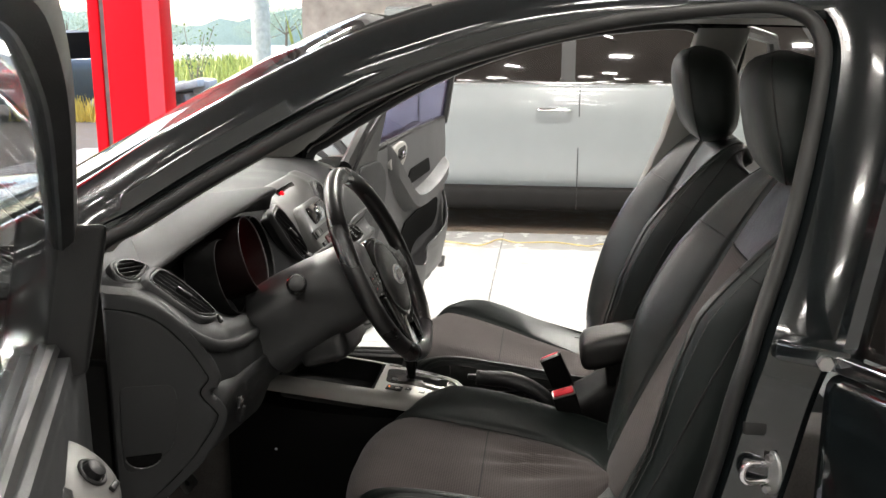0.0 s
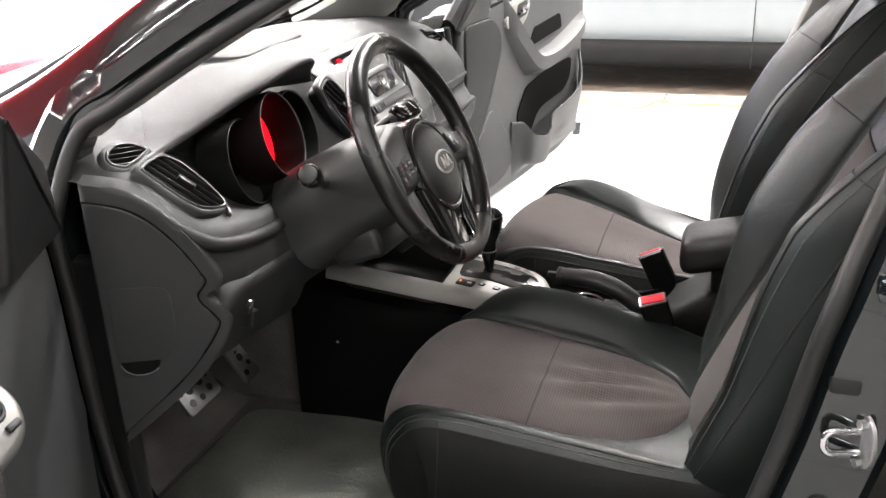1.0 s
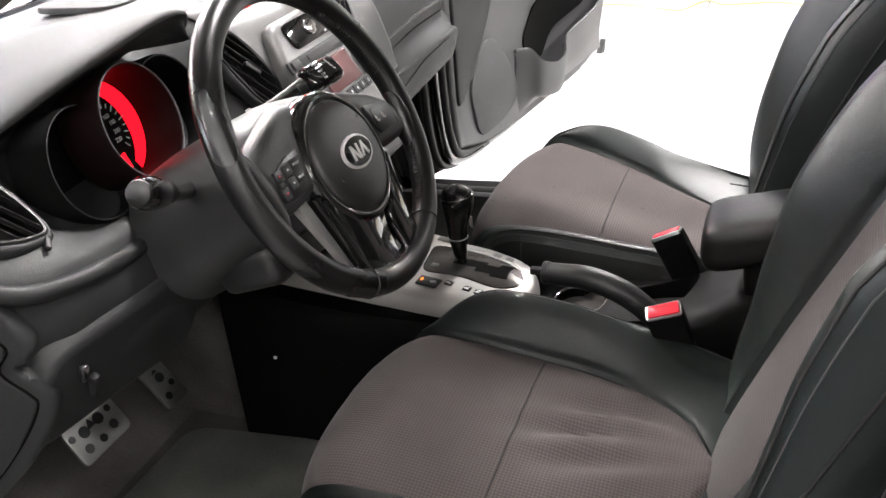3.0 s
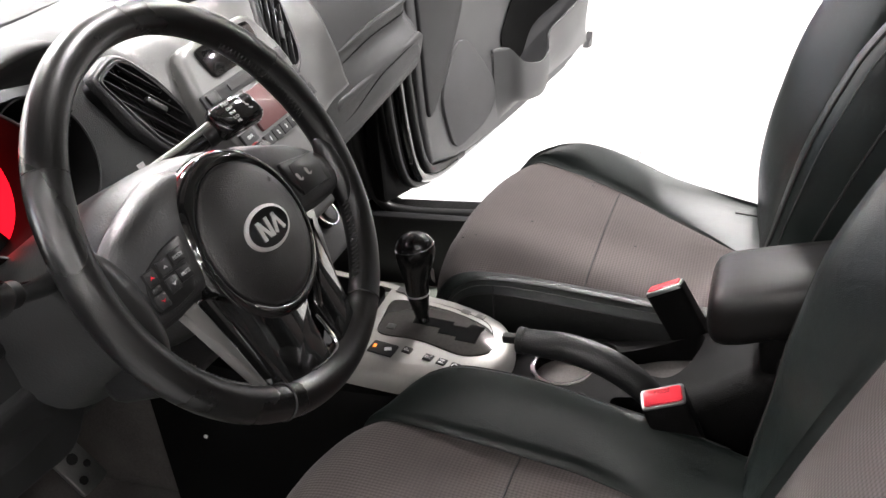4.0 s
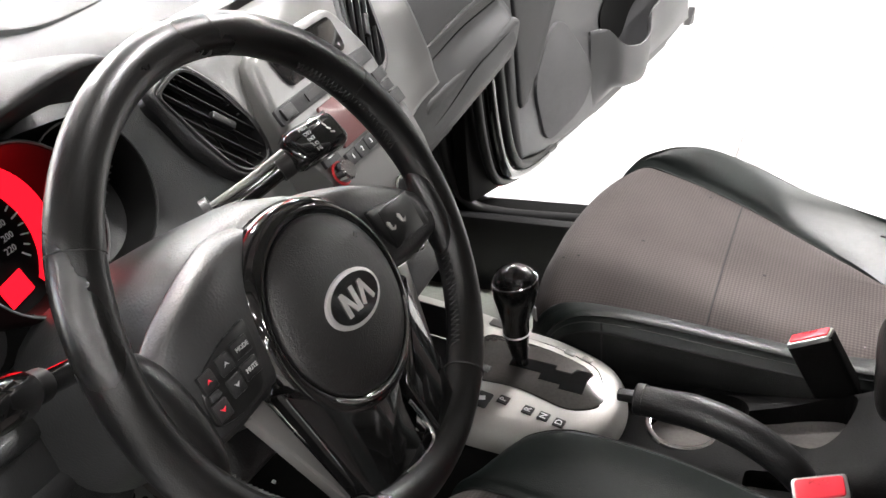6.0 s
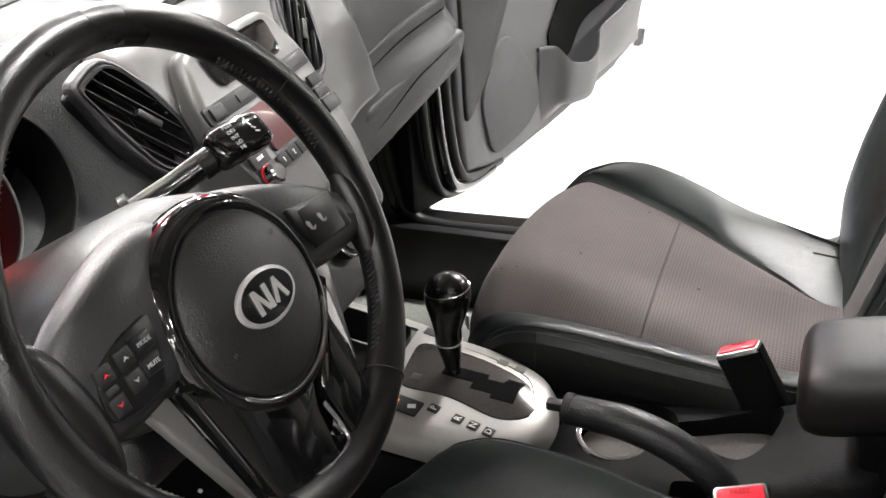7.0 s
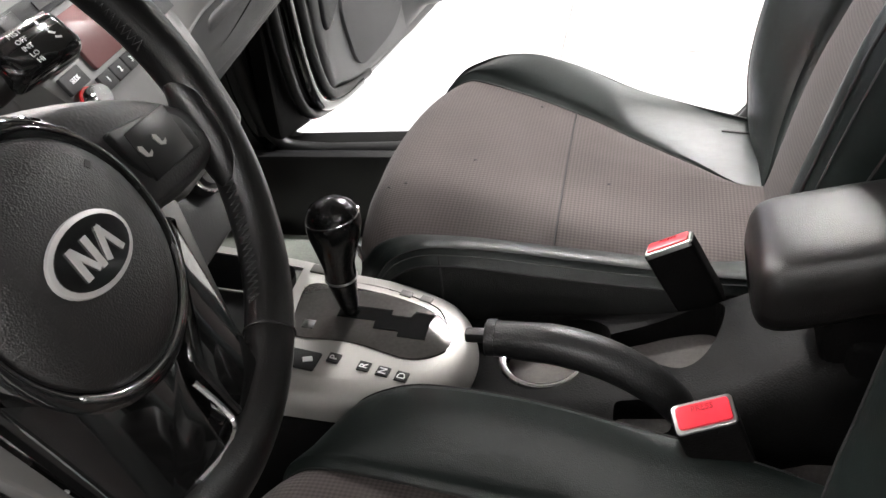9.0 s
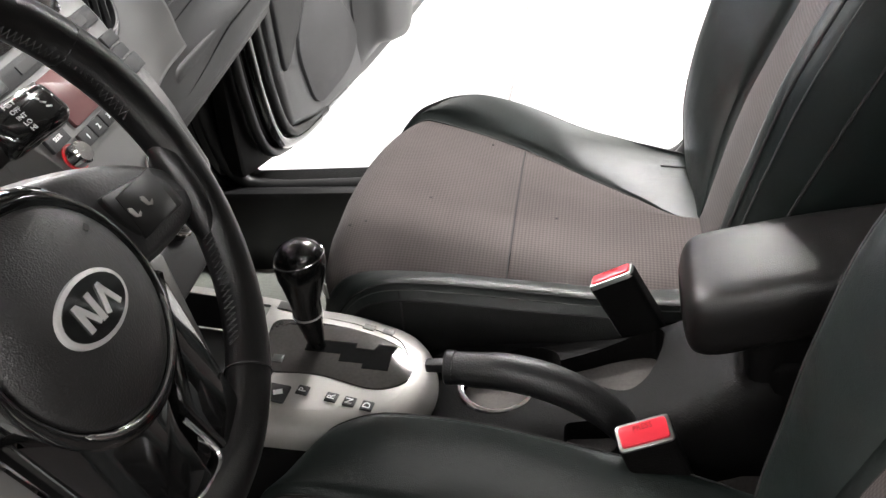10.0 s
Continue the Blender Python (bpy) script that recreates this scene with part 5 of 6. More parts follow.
# side spokes with button pods, and leather thumb rests on the rim
for sg in (-1, 1):
    rows = []
    tops = ((.020, .050), (.050, .055), (.085, .049), (.115, .039), (.137, .030), (.153, .020), (.166, .012)) if sg < 0 else ((.020, .048), (.050, .044), (.085, .033), (.115, .021), (.137, .010), (.153, .000), (.166, -.008))
    for (x, y1), y0, z in zip(tops, (-.045, -.045, -.045, -.047, -.048, -.048, -.050), (-.016, -.014, -.007, -.005, -.005, -.006, -.008)):
        rows.append([MW @ V(sg * x, q.x, q.y) for q in sp([V(y0, z - .006, 0), V(y0 - .001, z + .003, 0), V(y0 + .006, z + .0115, 0), V(y0 * .6 + y1 * .4, z + .0135, 0), V(y1 - .024, z + .0130, 0), V(y1 - .007, z + .0085, 0), V(y1, z - .001, 0), V(y1 - .004, z - .012, 0)], 26, True)])
    spk = part("side_spoke", grid(B(), [list(r) for r in zip(*[sp([r[j] for r in rows], 22) for j in range(26)])], cv=True), SPOKE, wheel, "satin dark spoke with buttons", 180)
    rows = []
    for k in np.linspace(0, 1, 22):
        y = .034 - .104 * k if sg < 0 else .010 - .084 * k
        b_ = math.sin(math.pi * k) ** .6
        x1 = math.sqrt(R0 ** 2 - y * y)
        x0 = x1 - .014 - (.026 if sg < 0 else .010) * b_
        c, t = (x0 + x1) / 2, (x1 - x0) / 2
        rows.append([MW @ V(sg * (c + t * math.cos(a)), y, -.001 + (.006 + .0085 * b_) * math.sin(a)) for a in np.linspace(0, 2 * math.pi, 19)[:-1]])
    part("thumb_rest", grid(B(), rows, cv=True, caps=True), LEATHER_WORN, wheel, "worn leather thumb rest", 180)
    pod = part("button_pod", slab(B(), bez_round(([(-.084, .007), (-.112, .004), (-.138, -.004), (-.147, -.019), (-.148, -.038), (-.128, -.042), (-.100, -.039), (-.087, -.012)] if sg < 0 else [(.079, .008), (.132, .000), (.146, -.013), (.148, -.036), (.092, -.032), (.083, -.014)])[::-1 if sg < 0 else 1], .006), .012, MW @ Matrix.Translation((0, 0, .0100)), .0015), POD, wheel, "black button pod")
    if sg < 0:
        for x, y, w, h, txt in ((-.1005, -.0075, .0165, .012, "MODE"), (-.1025, -.0225, .0165, .012, "MUTE"), (-.1185, -.009, .0135, .013, ""), (-.1195, -.0245, .0135, .013, ""), (-.1365, -.0105, .013, .013, ""), (-.1385, -.0305, .013, .013, "")):
            bt = part("button", box(B(), (w, h, .004), MW @ pose(x, y, .0095), .0012), TRIM, pod)
            if txt:
                text("caption", txt, .0044, MW @ pose(x, y, .0118), PRINT, bt)
            else:
                part("arrow_mark", slab(B(), [(-.0025, -.0015), (0, .0015), (.0025, -.0015), (0, -.0005)], .0004, MW @ pose(x, y, .0120, 0, 0, 0 if y > -.02 else 180)), PRINT if x > -.13 else RED, bt)
        part("roller", box(B(), (.010, .005, .004), MW @ pose(-.1375, -.0205, .0098), .0015), DASH, pod)
    else:
        bt = part("button", box(B(), (.046, .034, .003), MW @ pose(.114, -.016, .0092), .0010), POD, pod)
        for x in (.097, .114):
            part("phone_mark", slab(B(), [(-.0045, .0030), (-.0030, .0052), (.0, .0030), (.0, -.0030), (.0030, -.0052), (.0045, -.0030), (.0012, -.0058), (-.0030, -.0030)], .0008, MW @ pose(x, -.014, .0114, 0, 0, 10)), SILVER, bt)
# lower gloss spoke: two legs with a slot between
for sg in (-1, 1):
    leg = [(.088, -.050), (.034, -.106), (.022, -.126), (.026, -.174), (.066, -.172)] if sg > 0 else [(-.066, -.172), (.004, -.176), (.010, -.128), (.022, -.108), (-.030, -.100), (-.088, -.050)]
    part("lower_spoke", slab(B(), bez_round(leg, .008), .018, MW @ Matrix.Translation((0, 0, .006)), .004), PIANO, wheel, "gloss black lower spoke")
    part("spoke_frame", slab(B(), bez_round([(sg * .113, -.052), (sg * .094, -.048), (sg * .074, -.150), (sg * .080, -.150)][::sg], .003), .010, MW @ Matrix.Translation((0, 0, -.006)), .002), SATIN, wheel, "silver spoke edge")
part("slot_rim", tube(B(), sp([MW @ V(.014, -.130, .006), MW @ V(.019, -.165, .006), MW @ V(.0, -.172, .006), MW @ V(-.028, -.168, .006)], 14), .0022, 6), CHROME, wheel)
# near-black backing carries the shade between the spoke legs
part("spoke_back", box(B(), (.12, .09, .01), MW @ pose(0, -.12, -.022), .003), SHADE_BLACK, wheel)

# ---- centre console ----
con = thing("centre_console", "black plastic centre console with silver selector plate", "centre console")
OUT = [(-.33, -.118), (-.20, -.120), (-.03, -.122), (.05, -.118), (.105, -.098), (.130, -.062), (.133, -.018), (.118, .025), (.092, .050), (.033, .069), (-.03, .076), (-.078, .088), (-.20, .098), (-.33, .10)]
zz = lambda x: .588 - .105 * (x - .10) if x < .1 else .588
rows = []
oc = sp([V(x, y, 0) for x, y in OUT], 64)
for d, dz in ((.007, -.028), (.006, -.018), (.0, -.006), (-.006, .0), (-.022, .003)):
    row = []
    for i, p in enumerate(oc):
        t = (oc[min(i + 1, 63)] - oc[max(i - 1, 0)]).normalized()
        nrm = V(t.y, -t.x, 0)
        q = p + nrm * d
        row.append(V(q.x, q.y, zz(q.x) + dz))
    rows.append(row)
part("selector_surround", grid(B(), rows), SILVER, con, "silver painted surround", 60)
CM = basis((.0, .0, zz(0) + .0035), (1, 0, -.105), (.105, 0, 1))
inner = []
for i, p in enumerate(oc):
    t = (oc[min(i + 1, 63)] - oc[max(i - 1, 0)]).normalized()
    q = p + V(t.y, -t.x, 0) * -.022
    inner.append((q.x, q.y))
inner = [q for q in inner if q[0] > -.075]
part("selector_plate", slab(B(), [(-.075, -.100)] + inner + [(-.075, .068)], .012, CM @ Matrix.Translation((0, 0, -.001)), .001), SILVER, con, "silver selector plate")
gate = part("gate_panel", slab(B(), bez_round([(-.064, .042), (-.056, -.050), (.011, -.044), (.080, -.062), (.112, -.046), (.118, -.020), (.098, .014), (.055, .030), (.007, .041)], .02), .006, CM @ Matrix.Translation((0, 0, .0012)), .0015), GATE, con, "gloss black gate panel")
part("gate_slot", slab(B(), [(-.012, -.010), (.030, -.010), (.030, -.022), (.058, -.022), (.058, -.030), (.088, -.030), (.088, -.004), (.092, .010), (.070, .012), (.066, .002), (.045, .002), (.045, .010), (-.012, .010)], .004, CM @ Matrix.Translation((0, 0, .0018))), SHADE_BLACK, gate)
part("lock_release", box(B(), (.013, .013, .002), CM @ pose(-.038, -.028, .0015), .001), TRIM, gate)
for k, (txt, x, y) in enumerate((("P", .003, -.072), ("R", .036, -.078), ("N", .0565, -.0815), ("D", .0765, -.085))):
    pl = part("gear_mark", box(B(), (.013, .013, .002), CM @ pose(x, y, .0002, 0, 0, -8), .0006), BLACK, con)
    text("letter", txt, .012, CM @ pose(x, y, .0013, 0, 0, 82), WHITE_PRINT, pl)
sw = part("seat_heater_switch", box(B(), (.038, .026, .004), CM @ pose(-.030, -.080, .0008, 0, 0, -6), .002), DASH, con)
part("lamp", box(B(), (.004, .007, .001), CM @ pose(-.042, -.079, .0032)), AMBER, sw, "amber lit lamp")
part("seat_mark", box(B(), (.010, .007, .0006), CM @ pose(-.022, -.081, .0030, 0, 0, 20), .0002), WHITE_PRINT, sw)
for x, y in ((.052, .042), (.076, .037), (-.050, .066)):
    part("blank_button", box(B(), (.014 if x > 0 else .030, .009 if x > 0 else .014, .002), CM @ pose(x, y, -.0004, 0, 0, -14 if x > 0 else -4), .0006), SATIN, con)
tray = part("storage_tray", slab(B(), bez_round([(-.30, -.09), (-.09, -.092), (-.09, .068), (-.30, .078)], .02), .004, CM @ Matrix.Translation((0, 0, -.055))), BLACK, con, "deep black storage tray")
b = B()
ring2 = [V(x, y, 0) for x, y in bez_round([(-.30, -.094), (-.082, -.094), (-.082, .072), (-.30, .082)], .02)]
grid(b, [[CM @ V(q.x, q.y, z) for q in ring2] for z in (-.056, -.004)], cv=True)
part("tray_wall", b, TRIM, con)
# side walls and rear body, with its recesses cut out
def cut_out(ob, cutters):
    """Cuts closed shapes out of a closed mesh."""
    for bm in cutters:
        bmesh.ops.recalc_face_normals(bm, faces=bm.faces[:])
        me = bpy.data.meshes.new("cutter")
        bm.to_mesh(me)
        bm.free()
        c = bpy.data.objects.new("cutter", me)
        scene.collection.objects.link(c)
        md = ob.modifiers.new("cut", "BOOLEAN")
        md.object, md.operation, md.solver = c, "DIFFERENCE", "EXACT"
        dg = bpy.context.evaluated_depsgraph_get()
        res = bpy.data.meshes.new_from_object(ob.evaluated_get(dg))
        ob.modifiers.clear()
        ob.data = res
        bpy.data.objects.remove(c)
    return ob


rows = []
for x, w, z in ((-.42, .125, .60), (-.30, .118, .56), (-.10, .118, .545), (.10, .108, .545), (.16, .104, .552), (.25, .10, .556), (.34, .098, .566), (.40, .095, .592), (.45, .09, .625), (.50, .088, .64), (.72, .088, .64)):
    rows.append([V(x, -w - .004, .25), V(x, -w, z - .06), V(x, -w + .004, z - .02), V(x, -w + .014, z - .004), V(x, -w * .6, z), V(x, 0, z), V(x, w * .6 - .012, z), V(x, w - .028, z - .004), V(x, w - .016, z - .02), V(x, w - .012, z - .06), V(x, w - .004, .25)])
rows = [list(r) for r in zip(*[sp([r[j] for r in rows], 70) for j in range(11)])]
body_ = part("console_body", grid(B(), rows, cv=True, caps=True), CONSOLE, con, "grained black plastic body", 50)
binp = [(.262, .028), (.31, .047), (.35, .066), (.378, .072), (.390, .055), (.384, .022), (.368, -.010), (.345, -.022), (.31, -.006), (.278, .012)]
cut_out(body_, [slab(B(), [(q.x, q.y) for q in sp([V(x, y, 0) for x, y in binp], 40, True)], .20, pose(0, 0, .64)),
                tube(B(), [(.205, -.004, .470), (.205, -.004, .62)], .0405, 40),
                slab(B(), oval(.036, .030, 32, .238, .032), .12, pose(0, 0, .62)),
                slab(B(), bez_round([(.282, -.094), (.338, -.092), (.338, -.060), (.282, -.064)], .008), .10, pose(0, 0, .62)),
                slab(B(), bez_round([(.345, -.056), (.40, -.050), (.448, -.040), (.444, -.020), (.40, -.030), (.35, -.036)], .009), .09, basis((0, 0, .57), (1, 0, .45), (-.45, 0, 1)))])
# cup and bin floors are coloured near-black for the shade inside
part("cup_liner", tube(B(), [(.205, -.004, .472), (.205, -.004, .480)], .040, 36), SHADE_BLACK, con, "cup holder floor with its shade in the colour")
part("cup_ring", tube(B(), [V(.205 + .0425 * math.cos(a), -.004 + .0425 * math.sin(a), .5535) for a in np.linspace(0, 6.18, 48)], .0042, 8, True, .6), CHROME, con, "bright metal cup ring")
part("bin_liner", slab(B(), [(q.x, q.y) for q in sp([V(x, y, 0) for x, y in binp], 40, True)], .004, pose(0, 0, .446)), SHADE_BLACK, con, "bin floor with its shade in the colour")
part("belt_anchor_plate", box(B(), (.075, .012, .003), pose(.43, -.150, .470, 20, 0, 0), .001), STEEL, con, "bare metal strip")

# selector lever
lev = thing("gear_selector", "black gear selector lever with chrome capped knob", "gear lever")
part("rod", tube(B(), [(.003, 0, .592), (-.001, -.001, .66)], [.008, .009], 14), PIANO, lev)
rows = []
for z, r, dx, e in ((.612, .010, 0, 1), (.632, .0135, -.001, 1), (.648, .0160, -.002, 1), (.652, .0165, -.002, 1), (.668, .0170, -.002, 1), (.688, .0212, 0, 1.05), (.704, .0245, .001, 1.10), (.717, .0256, .002, 1.13), (.729, .0245, .003, 1.13), (.738, .0205, .003, 1.12), (.744, .0135, .003, 1.1), (.747, .004, .003, 1)):
    rows.append([V(dx + r * e * math.cos(2 * math.pi * k / 28), r * math.sin(2 * math.pi * k / 28), z) for k in range(28)])
kb = part("knob", grid(B(), rows, cv=True, caps=True), mat("knob_leather", (0.006, 0.006, 0.006), 0.2, vary=0.2, rvar=0.05, spec=0.4), lev, "gloss and leather knob", 70)
part("collar", tube(B(), [V(-.002 + .0165 * math.cos(a), .0165 * math.sin(a), .6505) for a in np.linspace(0, 6.1, 24)], .0012, 5, True), STEEL, kb)
part("cap_ring", tube(B(), [V(.0025 + .0277 * math.cos(a), .0246 * math.sin(a), .7270 + .004 * math.cos(a)) for a in np.linspace(0, 6.1, 32)], .0010, 6, True), CHROME, kb, "chrome cap ring")
part("lettering", box(B(), (.002, .012, .020), pose(.019, .0125, .675, 0, 0, 40), .0005), STEEL, kb)

# hand brake
hb = thing("hand_brake", "black hand brake lever with moulded grip", "hand brake")
HB = sp([V(.360, -.082, .545), V(.330, -.082, .590), V(.285, -.079, .622), V(.235, -.074, .636), V(.195, -.070, .636), V(.166, -.067, .636)], 28)
part("grip", tube(B(), HB, [.017 + .003 * math.sin(math.pi * k / 27) if k > 3 else .016 for k in range(28)], 16, False, .95), TRIM, hb, "grained black grip", 60)
part("end_cap", tube(B(), [(.172, -.0674, .636), (.164, -.0668, .636), (.162, -.0667, .636)], [.0180, .0182, .0165], 18), TRIM, hb)
part("button", box(B(), (.022, .012, .012), pose(.152, -.066, .637), .003), TRIM, hb)


def buckle(c, ax, nm, label, foot):
    th = thing("seat_belt_buckle", label, "belt buckle", "seat belt buckles")
    m = basis(c, ax, nm)
    rows = []
    f = Vector(foot)
    for k in np.linspace(0, 1, 8):
        o = Vector(c).lerp(f, k)
        w, d = .0255 + .001 * (1 - k), .0135 + .003 * k
        rows.append([o + m.to_3x3() @ V(x, y, -.002) for x, y in bez_round([(-w, -d), (w, -d), (w, d), (-w, d)], .006)])
    part("body", grid(B(), rows, cv=True, caps=True), CONSOLE, th)
    part("frame", slab(B(), bez_round([(-.0255, -.0135), (.0255, -.0135), (.0255, .0135), (-.0255, .0135)], .005), .006, m @ Matrix.Translation((0, 0, .001)), .0015), STEEL, th, "bright metal frame")
    rd = part("release_button", slab(B(), bez_round([(-.0225, -.0105), (.0225, -.0105), (.0225, .0105), (-.0225, .0105)], .004), .006, m @ Matrix.Translation((0, 0, .0035)), .0015), RED, th, "red release button")
    text("caption", "PRESS", .0075, m @ pose(0, .005, .0038), mat("pressed_red", (0.45, 0.02, 0.03), 0.4), rd)


buckle((.360, -.160, .646), (.93, .10, .40), (-.20, -.35, .90), "black seat belt buckle with red release button", (.392, -.150, .545))
buckle((.331, .088, .640), (.95, -.05, .32), (-.42, .22, .86), "black seat belt buckle with red release button", (.375, .098, .545))

# armrest box
ar = thing("armrest", "black leather covered centre armrest box", "armrest")
rows = []
for x, z0, z1, w in ((.3985, .694, .704, .030), (.399, .684, .714, .045), (.403, .672, .726, .055), (.413, .664, .736, .060), (.44, .666, .744, .062), (.52, .690, .762, .062), (.62, .705, .777, .062), (.70, .715, .782, .058), (.715, .73, .77, .048), (.717, .745, .76, .025)):
    rows.append([V(x, -.022 + q.x, q.y) for q in sp([V(-w, (z0 + z1) / 2, 0), V(-w * .97, z1 - .014, 0), V(-w * .75, z1, 0), V(0, z1 + .003, 0), V(w * .75, z1, 0), V(w * .97, z1 - .014, 0), V(w, (z0 + z1) / 2, 0), V(w * .9, z0 + .006, 0), V(0, z0, 0), V(-w * .9, z0 + .006, 0)], 32, True)])
lid = part("lid", grid(B(), [list(r) for r in zip(*[sp([r[j] for r in rows], 34) for j in range(32)])], cv=True, caps=True), VINYL, ar, "padded leather lid", 180)
b = B()
box(b, (.25, .106, .10), pose(.585, -.022, .665, 0, -4, 0), .012, 3)
box(b, (.24, .12, .16), pose(.60, -.022, .58), .012, 3)
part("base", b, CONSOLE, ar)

crumb = part("crumb", box(B(), (.006, .005, .004), pose(-.29, -.176, .482, 20, 30, 10), .0015), WHITE_PRINT)
tagged(crumb, "small pale crumb on the dark carpet", "crumb")
# pedals, mat
pd = thing("pedal", "drilled metal brake pedal on a black arm", "pedal", "foot pedals")
PM = basis((-.50, -.398, .462), (0, 1, 0), (.80, -.05, .60))
part("pad", slab(B(), bez_round([(-.055, -.035), (.055, -.035), (.058, .03), (-.05, .035)], .012), .008, PM, .002), STEEL, pd, "drilled bright metal pad")
for u, v, r in ((-.03, -.015, .008), (0, -.018, .007), (.03, -.012, .008), (-.018, .01, .010), (.016, .012, .010), (.04, .014, .006), (-.042, .014, .006)):
    part("hole", slab(B(), oval(r, r, 14, u, v), .001, PM @ Matrix.Translation((0, 0, .0006))), RUBBER, pd, "black rubber stud")
part("arm", tube(B(), sp([(-.51, -.398, .462), (-.60, -.40, .56), (-.66, -.40, .80)], 8), .012, 8), BLACK, pd)
pd = thing("pedal", "drilled metal accelerator pedal on a black arm", "pedal", "foot pedals")
PM = basis((-.50, -.232, .447), (0, 1, .0), (.80, -.10, .58))
part("pad", slab(B(), bez_round([(-.026, -.055), (.026, -.055), (.024, .06), (-.026, .055)], .008), .008, PM, .002), STEEL, pd, "drilled bright metal pad")
for u, v, r in ((-.010, -.035, .007), (.012, -.02, .006), (0, .0, .009), (-.010, .03, .006), (.012, .04, .005)):
    part("hole", slab(B(), oval(r, r, 14, u, v), .001, PM @ Matrix.Translation((0, 0, .0006))), RUBBER, pd, "black rubber stud")
part("arm", tube(B(), sp([(-.51, -.232, .45), (-.62, -.232, .52), (-.72, -.232, .70)], 8), .010, 8), BLACK, pd)
fm = thing("floor_mat", "worn dark rubber floor mat in the footwell", "floor mat")
part("mat", slab(B(), bez_round([(-.56, -.66), (-.06, -.64), (.02, -.60), (.02, -.16), (-.25, -.12), (-.54, -.14)], .05), .008, pose(0, 0, .262), .002), MAT, fm)
fm = thing("floor_mat", "dark ribbed rubber floor mat in the passenger footwell", "floor mat")
part("mat", slab(B(), bez_round([(-.56, .12), (-.03, .10), (.02, .14), (.02, .60), (-.54, .62)], .05), .008, pose(0, 0, .262), .002), MAT, fm)

# ---- doors ----
def door(name, label, H, d, n, tall, inner_first):
    """An open front door: s runs along it from the hinge, z up, q out of its inner face."""
    th = thing(name, label, "car door", "open car doors")
    d, n = V(*d, 0).normalized(), V(*n, 0).normalized()
    M = Matrix(((d.x, 0, n.x, H[0]), (d.y, 0, n.y, H[1]), (0, 1, 0, 0), (0, 0, 0, 1)))
    SK = [(-.05, .48), (.04, .405), (.25, .375), (1.0, .37), (1.13, .385), (1.17, .46), (1.21, .75), (1.23, 1.02), (.9, 1.035), (.4, 1.0), (-.05, .975)]
    sk = [(q.x, q.y) for q in sp([V(*p, 0) for p in SK], 44, True)]
    part("skin", slab(B(), sk, .085, M @ Matrix.Translation((0, 0, -.03)), .012), PAINT, th, "gloss black outer door shell")
    TR = [(.05, .50), (.10, .445), (.30, .41), (.8, .405), (1.08, .42), (1.13, .50), (1.165, .76), (1.19, 1.02), (1.175, 1.06), (.8, 1.05), (.35, 1.02), (.10, 1.0), (.045, .9)]
    tr = [(q.x, q.y) for q in sp([V(*p, 0) for p in TR], 50, True)]
    # driver's trim takes the shaded copy of the door plastic
    part("trim_panel", slab(B(), tr, .075 if inner_first else .045, M @ Matrix.Translation((0, 0, .020 if inner_first else .008)), .014, 3), DOORSHADE if inner_first else DOORTRIM, th, "grey moulded trim panel")
    if not inner_first:
        part("front_insert", slab(B(), bez_round([(.06, .56), (.12, .60), (.25, .75), (.335, .86), (.345, .93), (.27, .99), (.07, .99)], .035), .02, M @ Matrix.Translation((0, 0, .016)), .006, 3), DASH, th, "dark textured insert")
    # armrest: a slanting pull strap that runs into a flat rest
    rows = []
    for s, z, w, h in ((((.30, .80, .004, .030), (.36, .80, .030, .030), (.46, .80, .045, .030), (.55, .80, .060, .030)) if inner_first else ((.37, 1.0, .004, .045), (.40, .965, .030, .045), (.47, .89, .046, .042), (.55, .815, .060, .036))) + ( (.62, .79, .068, .030), (.78, .795, .070, .028), (.95, .82, .066, .028), (1.09, .85, .05, .028), (1.16, .865, .008, .028))):
        rows.append([V(s, z + h, 0), V(s, z + h, w * .8), V(s, z + h * .75, w), V(s, z - h * .7, w * .96), V(s, z - h, w * .75), V(s, z - h * 1.6, 0)])
    part("armrest", grid(B(), [[M @ q for q in c] for c in zip(*[sp([r[j] for r in rows], 44) for j in range(6)])]), DOORTRIM, th, "", 32)
    # flat plate in place of a recess, shade put into its colour
    part("grab_recess", slab(B(), bez_round([(.58, .845), (.92, .865), (.90, .92), (.64, .905)], .015), .004, M @ Matrix.Translation((0, 0, .013))), SHADE_BLACK, th)
    # pull handle bezel
    hz_ = part("handle_bezel", slab(B(), bez_round([(.36, .955), (.44, .90), (.56, .955), (.585, 1.0), (.54, 1.03), (.42, 1.015)], .03), .012, M @ Matrix.Translation((.32 if inner_first else 0, 0, .012 if inner_first else .020)), .004), SILVER, th, "grey handle bezel")
    M = M @ Matrix.Translation((.32 if inner_first else 0, 0, -.008 if inner_first else 0))
    part("handle_well", slab(B(), bez_round([(.455, .955), (.545, .965), (.55, 1.012), (.46, 1.003)], .015), .003, M @ Matrix.Translation((0, 0, .0215))), BLACK, hz_)
    part("handle", box(B(), (.05, .022, .012), M @ pose(.51, .985, .026, 0, 0, 8), .005), CHROME, hz_)
    part("lock_tab", box(B(), (.018, .012, .01), M @ pose(.468, .975, .026), .003), TRIM, hz_)
    M = M @ Matrix.Translation((-.32 if inner_first else 0, 0, .008 if inner_first else 0))
